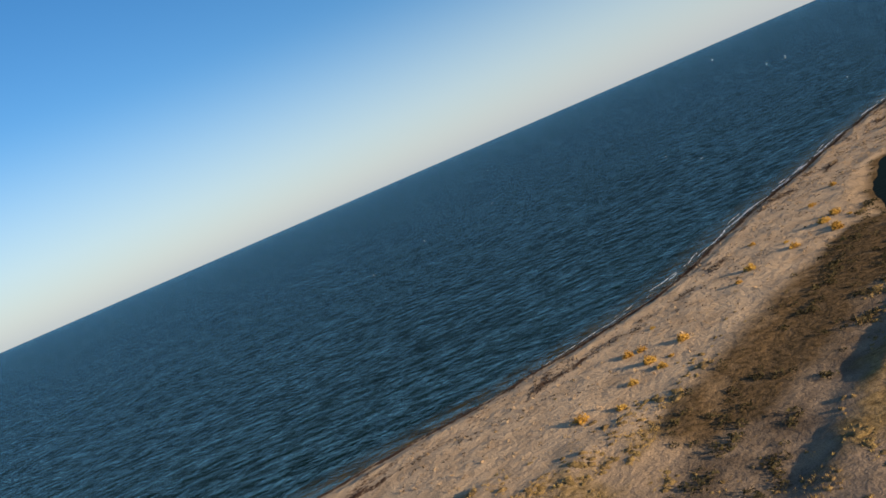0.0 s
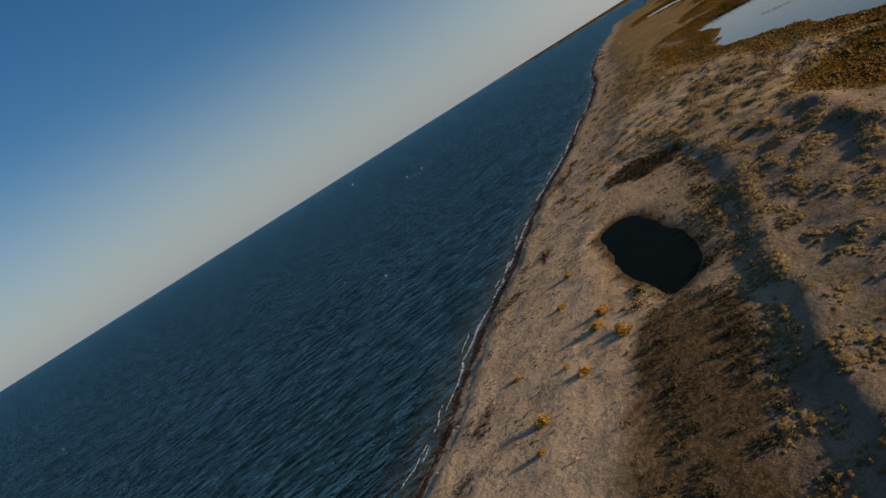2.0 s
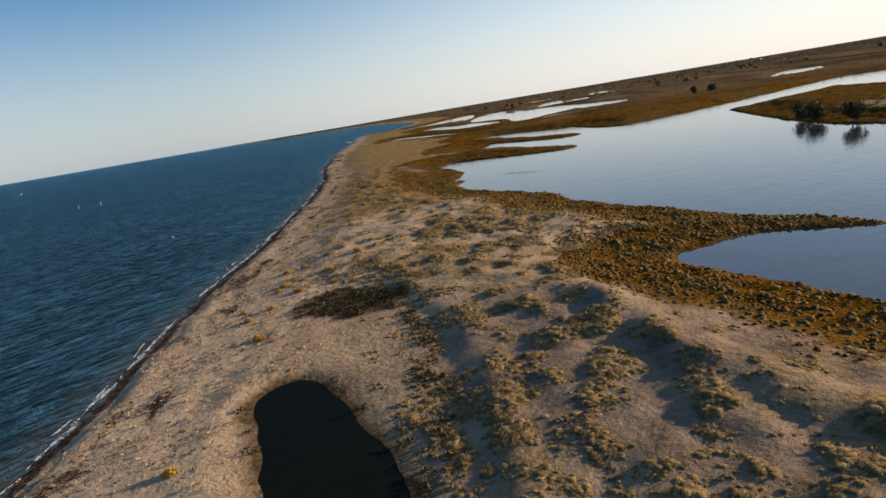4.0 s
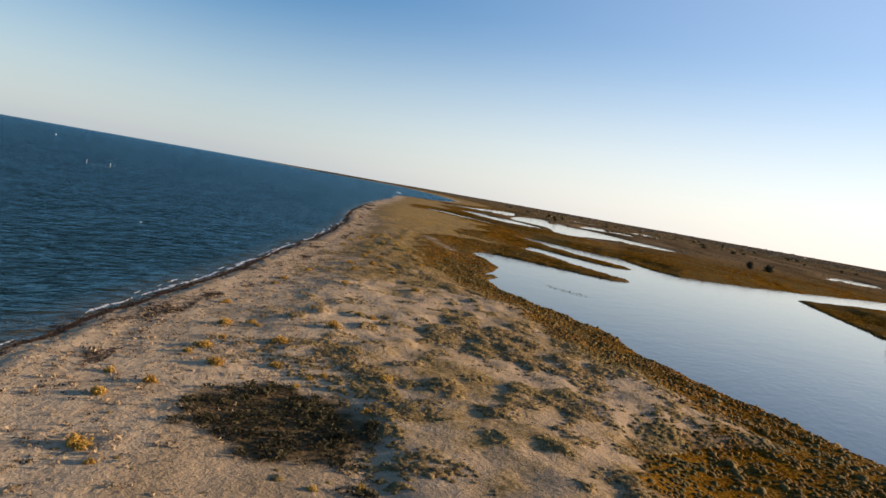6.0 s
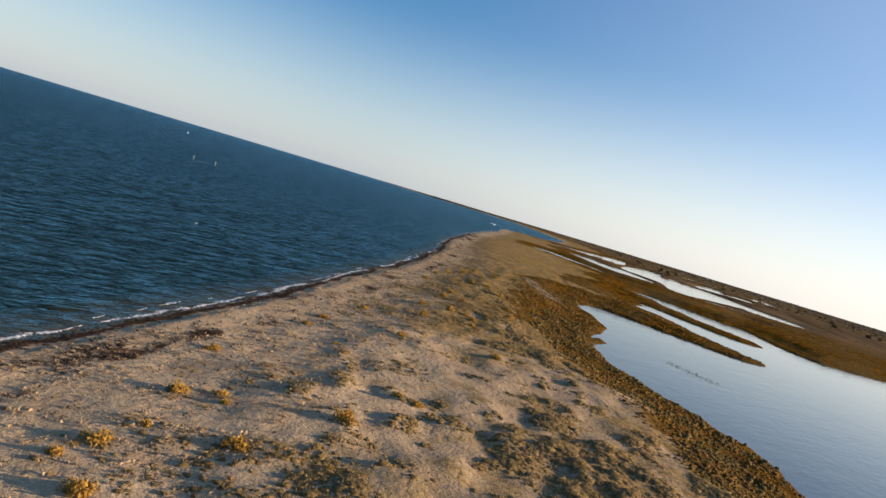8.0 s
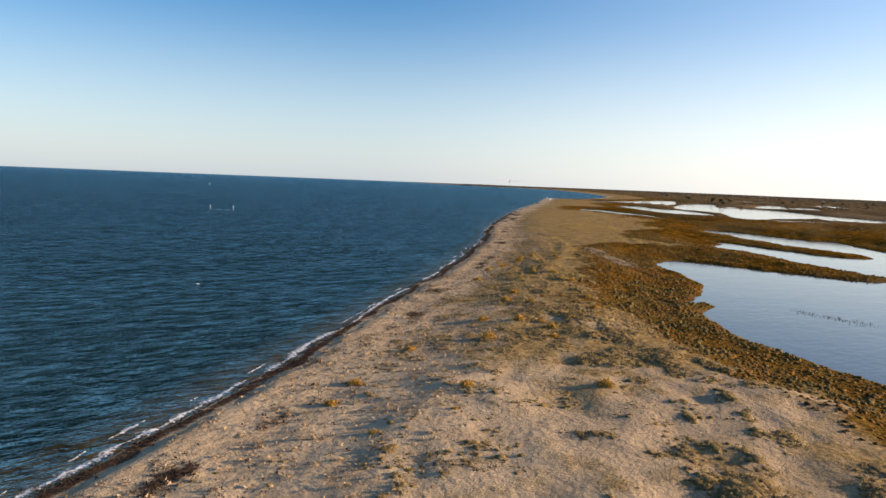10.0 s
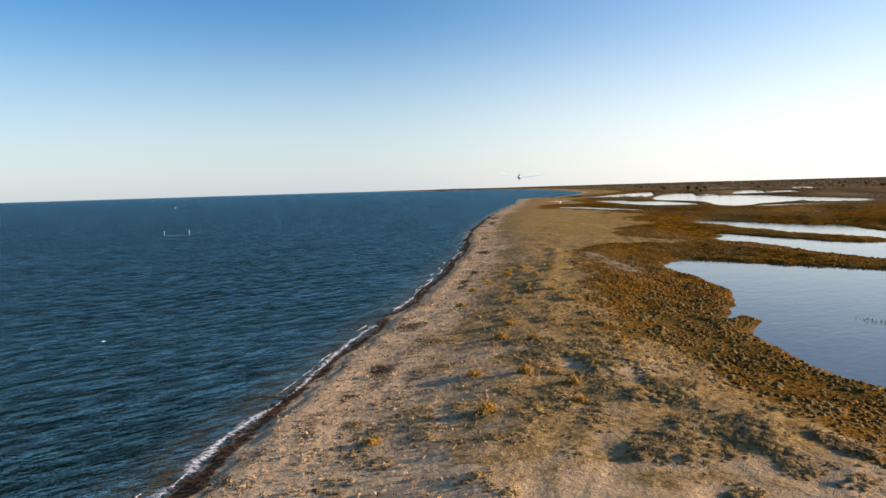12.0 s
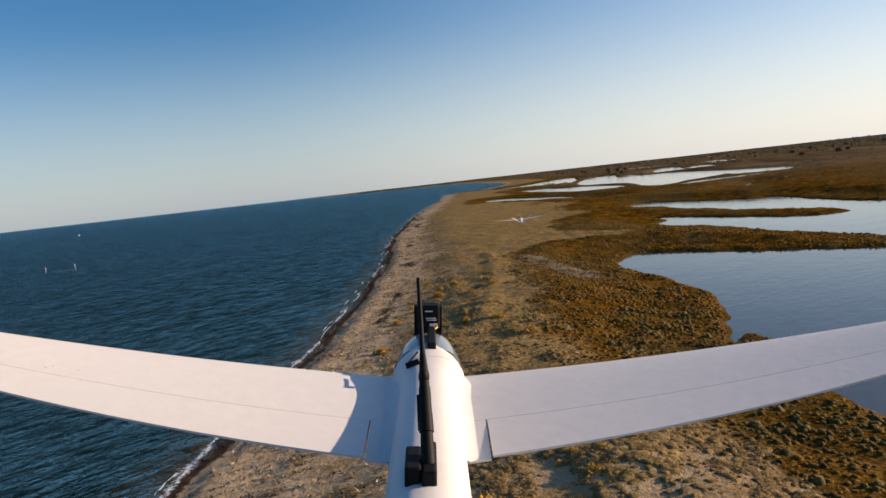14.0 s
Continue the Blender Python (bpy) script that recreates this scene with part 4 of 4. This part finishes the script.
def wing_part(bm, side, x0, x1, c0, c1, count, grow=0.0, rise=1.0, lift=0.0):
    """A stretch of wing skin from chord share c0 (front) to c1 (back), closed all round."""
    rings = []
    for k in range(count + 1):
        x = x0 + (x1 - x0) * k / count
        le, te = wing_edges(x)
        chord = le - te
        up, down = [], []
        for j in range(9):
            c = c0 + (c1 - c0) * j / 8
            thick = (0.60 * math.sqrt(max(c, 0)) - 0.30 * c - 0.28 * c * c) * 0.135 * chord + 0.0012 + grow
            camber = 0.10 * chord * c * (1 - c) * 1.2
            y, z = le - c * chord, wing_height(x, rise) + lift * (c - c0) * chord
            up.append(bm.verts.new((side * x, y, z + camber + thick * 0.75)))
            down.append(bm.verts.new((side * x, y, z + camber - thick * 0.45)))
        rings.append(up + down[::-1])
    for a, b in zip(rings, rings[1:]):
        for k in range(len(a)):
            q = (a[k], a[(k + 1) % len(a)], b[(k + 1) % len(a)], b[k])
            bm.faces.new(q if side < 0 else q[::-1])
    for ring, flip in ((rings[0], side > 0), (rings[-1], side < 0)):
        bm.faces.new(ring[::-1] if flip else ring)
    bmesh.ops.recalc_face_normals(bm, faces=bm.faces[:])


def body_ring(y, kind=""):
    """Half width, top and bottom of the fuselage at y."""
    if kind == "nose":
        k = max(0.0, (y - 0.79) / 0.172)
        return max(0.0437 * math.sqrt(max(0.0, 1 - k**2.8)), 0.003), max(0.0425 * math.sqrt(max(0.0, 1 - k**6)), 0.003), -0.046 * math.sqrt(max(0.005, 1 - k**2.2))
    if kind == "hatch":
        k = max(0.0, (y - 0.79) / 0.068)
        return max(0.0446 * math.sqrt(max(0.0, 1 - k**2.6)), 0.003), 0.0462 - 0.0022 * k**2, -0.02
    k = min(1, max(0, 0.79 - y) / 0.3)
    shoulder = max(0.0, 1 - max(0, 0.79 - y) / 0.075) ** 2
    return 0.0345 + 0.0100 * shoulder, 0.0455 - 0.008 * k + 0.0006 * shoulder, -0.045


def body_skin(bm, y0, y1, count, kind=""):
    rings = []
    for k in range(count + 1):
        y = y0 + (y1 - y0) * (math.sin(math.pi / 2 * k / count) if kind else k / count)
        w, top, bottom = body_ring(y, kind)
        ring = []
        for j in range(28):
            a = 2 * math.pi * j / 28
            s, c = math.sin(a), math.cos(a)
            ring.append(bm.verts.new((w * math.copysign(abs(c) ** 0.8, c), y, (top if s > 0 else -bottom) * math.copysign(abs(s) ** 0.85, s))))
        rings.append(ring)
    for a, b in zip(rings, rings[1:]):
        for k in range(28):
            bm.faces.new((a[k], a[(k + 1) % 28], b[(k + 1) % 28], b[k]))
    bm.faces.new(rings[0])
    bm.faces.new(rings[-1][::-1])
    bmesh.ops.recalc_face_normals(bm, faces=bm.faces[:])


def model_plane(label, tail):
    rise = 0.3 if tail else 1.0
    base = tagged(new("model_airplane"), label, "model airplane", "model airplanes")
    bm = bmesh.new()
    body_skin(bm, -0.35 if tail else 0.22, 0.79, 40)
    body = smooth(part("fuselage", bm, FOAMWHITE, base))
    bm = bmesh.new()
    body_skin(bm, 0.7905, 0.8579, 22, "hatch")
    smooth(part("hatch", bm, FOAMWHITE, base, "white foam battery hatch"))
    bm = bmesh.new()
    body_skin(bm, 0.7915, 0.9618, 30, "nose")
    smooth(part("nose_cone", bm, GREYPLASTIC, base, "dark grey plastic nose"))
    bm = bmesh.new()
    sheets = [[], []]
    for k in range(11):
        y = 0.835 + 0.092 * k / 10
        w, top, bottom = body_ring(y, "nose")
        for j in range(13):
            a = math.radians(50 + 80 * j / 12)
            s, c = math.sin(a), math.cos(a)
            for grow, layer in ((0.0011, sheets[0]), (-0.002, sheets[1])):
                layer.append(bm.verts.new(((w + grow) * math.copysign(abs(c) ** 0.8, c), y, (top + grow) * s**0.85)))
    for layer in sheets:
        for k in range(10):
            for j in range(12):
                bm.faces.new((layer[13 * k + j], layer[13 * k + j + 1], layer[13 * k + j + 14], layer[13 * k + j + 13]))
    rim = [j for j in range(13)] + [13 * k + 12 for k in range(1, 11)] + [130 + j for j in range(11, -1, -1)] + [13 * k for k in range(9, 0, -1)]
    for p, q in zip(rim, rim[1:] + rim[:1]):
        bm.faces.new((sheets[0][p], sheets[0][q], sheets[1][q], sheets[1][p]))
    bmesh.ops.recalc_face_normals(bm, faces=bm.faces[:])
    smooth(part("canopy", bm, CANOPY, base, "smoked blue-grey canopy panel"))
    for side in (-1, 1):
        wing = new("wing")
        wing.parent = base
        bm = bmesh.new()
        wing_part(bm, side, 0.030, 0.82, 0.0, 0.705, 22, 0.0, rise)
        smooth(part("front_panel", bm, FOAMWHITE, wing))
        bm = bmesh.new()
        wing_part(bm, side, 0.030, 0.0565, 0.706, 1.0, 2, 0.0, rise)
        smooth(part("root_panel", bm, FOAMWHITE, wing))
        bm = bmesh.new()
        wing_part(bm, side, 0.058, 0.82, 0.7055, 1.0, 20, 0.0, rise, 0.04)
        smooth(part("aileron", bm, FOAMWHITE, wing))
        bm = bmesh.new()
        wing_part(bm, side, 0.060, 0.81, 0.7035, 0.7075, 20, 0.0003, rise)
        part("hinge_strip", bm, FOAMWHITE, wing)
        bm = bmesh.new()
        wing_part(bm, side, 0.822, 0.84, 0.06, 0.95, 2, -0.001, rise)
        smooth(part("tip", bm, FOAMWHITE, wing))
    # rounded fillets where the wings grow out of the fuselage
    for side in (-1, 1):
        bm = bmesh.new()
        rows = []
        for k in range(25):
            y = 0.838 - 0.240 * k / 24
            le, te = wing_edges(0.07)
            c = min(max((le - y) / (le - te), 0.0), 1.0)
            chord = le - te
            up = wing_height(0.05, rise) + 0.12 * chord * c * (1 - c) + 0.75 * ((0.60 * math.sqrt(c) - 0.30 * c - 0.28 * c * c) * 0.135 * chord + 0.0012)
            w = body_ring(min(y, 0.765))[0]
            fade = min(1.0, ((0.838 - y) / 0.06) ** 0.7, (y - 0.596) / 0.01)
            reach, lift = 0.001 + 0.013 * fade, 0.001 + 0.010 * fade
            rows.append([bm.verts.new((side * ((1 - q) ** 2 * (w - 0.008) + 2 * q * (1 - q) * (w + 0.001) + q * q * (w + reach)), y,
                                       (1 - q) ** 2 * (up + lift) + 2 * q * (1 - q) * (up + 0.001) + q * q * (up - 0.001))) for q in (0, 0.17, 0.34, 0.5, 0.66, 0.83, 1)])
        for a, b in zip(rows, rows[1:]):
            for j in range(6):
                q = (a[j], a[j + 1], b[j + 1], b[j])
                bm.faces.new(q if side < 0 else q[::-1])
        smooth(part("fillet", bm, FOAMWHITE, base), 0)
    bm = bmesh.new()
    bmesh.ops.create_cone(bm, cap_ends=True, segments=16, radius1=0.02, radius2=0.003, depth=0.04, matrix=Matrix.Translation((0, 0.980, -0.012)) @ pose(0, 0, 0, -90))
    prop = part("spinner", bm, BLACKPLASTIC, base, "black propeller spinner")
    for side in (-1, 1):
        bm = bmesh.new()
        v = [bm.verts.new((side * (0.016 + 0.0050 * k - 0.0001 * k * k), 0.975 - 0.017 * k, -0.022 + dz * (1 - 0.09 * k))) for k in range(7) for dz in (-0.009, 0.009)]
        for k in range(6):
            bm.faces.new((v[2 * k], v[2 * k + 1], v[2 * k + 3], v[2 * k + 2]))
        bmesh.ops.solidify(bm, geom=bm.faces[:], thickness=0.0022)
        part("blade", bm, BLACKPLASTIC, prop)
    if tail:
        for side in (-1, 1):
            bm = bmesh.new()
            block(bm, (0.0, -0.42, -0.004), (0.30, -0.28, 0.004), 0.002)
            for q in bm.verts:
                q.co = Vector((side * q.co.x, q.co.y - 0.12 * q.co.x, q.co.z + 0.75 * q.co.x))
            bmesh.ops.recalc_face_normals(bm, faces=bm.faces[:])
            part("tail_fin", bm, FOAMWHITE, base)
        return base
    # gear on top of the fuselage
    aerial = new("antenna")
    aerial.parent = base
    tagged(aerial, "black hinged rod antenna leaning forward above the fuselage")
    bm = bmesh.new()
    block(bm, (-0.0175, 0.494, 0.032), (-0.0052, 0.534, 0.050), 0.002)
    part("receiver_box", bm, BLACKPLASTIC, aerial)
    bm = bmesh.new()
    block(bm, (-0.0048, 0.490, 0.032), (0.0065, 0.545, 0.049), 0.002)
    part("holder", bm, BLACKPLASTIC, aerial)
    foot, joint, tip = Vector((0.000, 0.506, 0.046)), Vector((-0.0033, 0.549, 0.101)), Vector((-0.0082, 0.605, 0.1705))
    for a, b, r in ((0.0, 0.2, 0.0058), (0.2, 0.36, 0.0052), (0.36, 0.56, 0.0058), (0.56, 0.72, 0.0052), (0.72, 0.87, 0.0050), (0.87, 0.97, 0.0042)):
        bm = bmesh.new()
        rod(bm, foot.lerp(joint, a), foot.lerp(joint, b), r, r * 0.93, 14)
        smooth(part("sleeve", bm, BLACKPLASTIC, aerial))
    aside = Vector((-0.0046, 0, 0))
    bm = bmesh.new()
    rod(bm, foot.lerp(joint, 0.38) + aside, foot.lerp(joint, 0.78) + aside, 0.0020, 0.0020, 8)
    part("clip", bm, BLACKPLASTIC, aerial)
    bm = bmesh.new()
    bmesh.ops.create_uvsphere(bm, u_segments=14, v_segments=10, radius=0.0046, matrix=Matrix.Translation(joint) @ Matrix.Diagonal((1.0, 1.35, 1.6, 1)))
    smooth(part("hinge", bm, BLACKPLASTIC, aerial))
    bm = bmesh.new()
    rod(bm, joint, joint.lerp(tip, 0.28), 0.0042, 0.0021, 10)
    rod(bm, joint.lerp(tip, 0.28), tip, 0.0021, 0.0018, 10)
    smooth(part("rod", bm, BLACKPLASTIC, aerial))
    eye = new("action_camera")
    eye.parent = base
    tagged(eye, "small black action camera on the nose")
    bm = bmesh.new()
    block(bm, (-0.0155, 0.915, 0.044), (0.0155, 0.938, 0.0775), 0.003)
    part("case", bm, BLACKPLASTIC, eye)
    bm = bmesh.new()
    block(bm, (-0.0185, 0.918, 0.040), (-0.0158, 0.934, 0.076), 0.001)
    block(bm, (0.0158, 0.918, 0.040), (0.0185, 0.934, 0.076), 0.001)
    block(bm, (-0.0185, 0.918, 0.018), (0.0185, 0.934, 0.0435), 0.001)
    part("bracket", bm, BLACKPLASTIC, eye)
    for x0, x1, z0, z1 in ((-0.004, 0.006, 0.0692, 0.0706), (-0.003, 0.010, 0.0600, 0.0611), (-0.002, 0.011, 0.0575, 0.0586), (0.002, 0.0125, 0.0500, 0.0535)):
        bm = bmesh.new()
        block(bm, (x0, 0.9135, z0), (x1, 0.9149, z1))
        part("print_bar", bm, LABEL, eye)
    bm = bmesh.new()
    block(bm, (-0.001, 0.822, 0.040), (0.0095, 0.900, 0.0530), 0.002)
    part("plug", bm, BLACKPLASTIC, base, "black plug with wires behind the camera")
    for name, mat, x0, x1 in (("yellow_wire", COPPER, 0.012, -0.001), ("red_wire", REDWIRE, 0.007, 0.004)):
        bm = bmesh.new()
        p0 = Vector((x0, 0.912, 0.050))
        for k in range(1, 7):
            p1 = Vector((x0 + (x1 - x0) * k / 6 + 0.002 * math.sin(k * 2.0), 0.912 - 0.012 * k, 0.050 - 0.0008 * k + 0.003 * math.sin(k)))
            rod(bm, p0, p1, 0.0011, 0.0011, 6)
            p0 = p1
        part(name, bm, mat, base)
    for k in range(7):
        x, c = (0.352 + 0.0071 * k + 0.003 * (k % 2), 0.60 + 0.017 * (k * 2 % 3)) if k < 5 else (0.318 + 0.004 * k, 0.72 + 0.07 * (k - 5))
        le, te = wing_edges(x)
        chord = le - te
        z = wing_height(x) + 0.12 * chord * c * (1 - c) + 0.75 * ((0.60 * math.sqrt(c) - 0.30 * c - 0.28 * c * c) * 0.135 * chord + 0.0012)
        bm = bmesh.new()
        block(bm, (-0.0012, -0.0005, -0.0012), (0.0012 + 0.0003 * k, 0.0005, 0.0003), 0.0002)
        bmesh.ops.transform(bm, matrix=pose(-x, le - c * chord, z, 0, -14, 40 * k), verts=bm.verts[:])
        part("scuff", bm, FOAMWHITE, base)
    bm = bmesh.new()
    rod(bm, (-0.0245, 0.765, 0.0425), (-0.0100, 0.766, 0.0475), 0.0034, 0.0034, 10)
    rod(bm, (-0.0225, 0.766, 0.0450), (-0.0120, 0.800, 0.0485), 0.0012, 0.0012, 6)
    part("black_lead", bm, BLACKPLASTIC, base)
    return base


plane = model_plane("white foam model airplane flying, with antenna and camera on top", False)
plane.matrix_world = pose(86.4931, 143.3394, 14.4410, 2.679, 6.287, -37.148)
mate = model_plane("white foam model airplane with V-tail flying ahead over the shore", True)
mate.matrix_world = pose(102.633, 159.855, 13.134, 3.0, -1.0, -43.75)
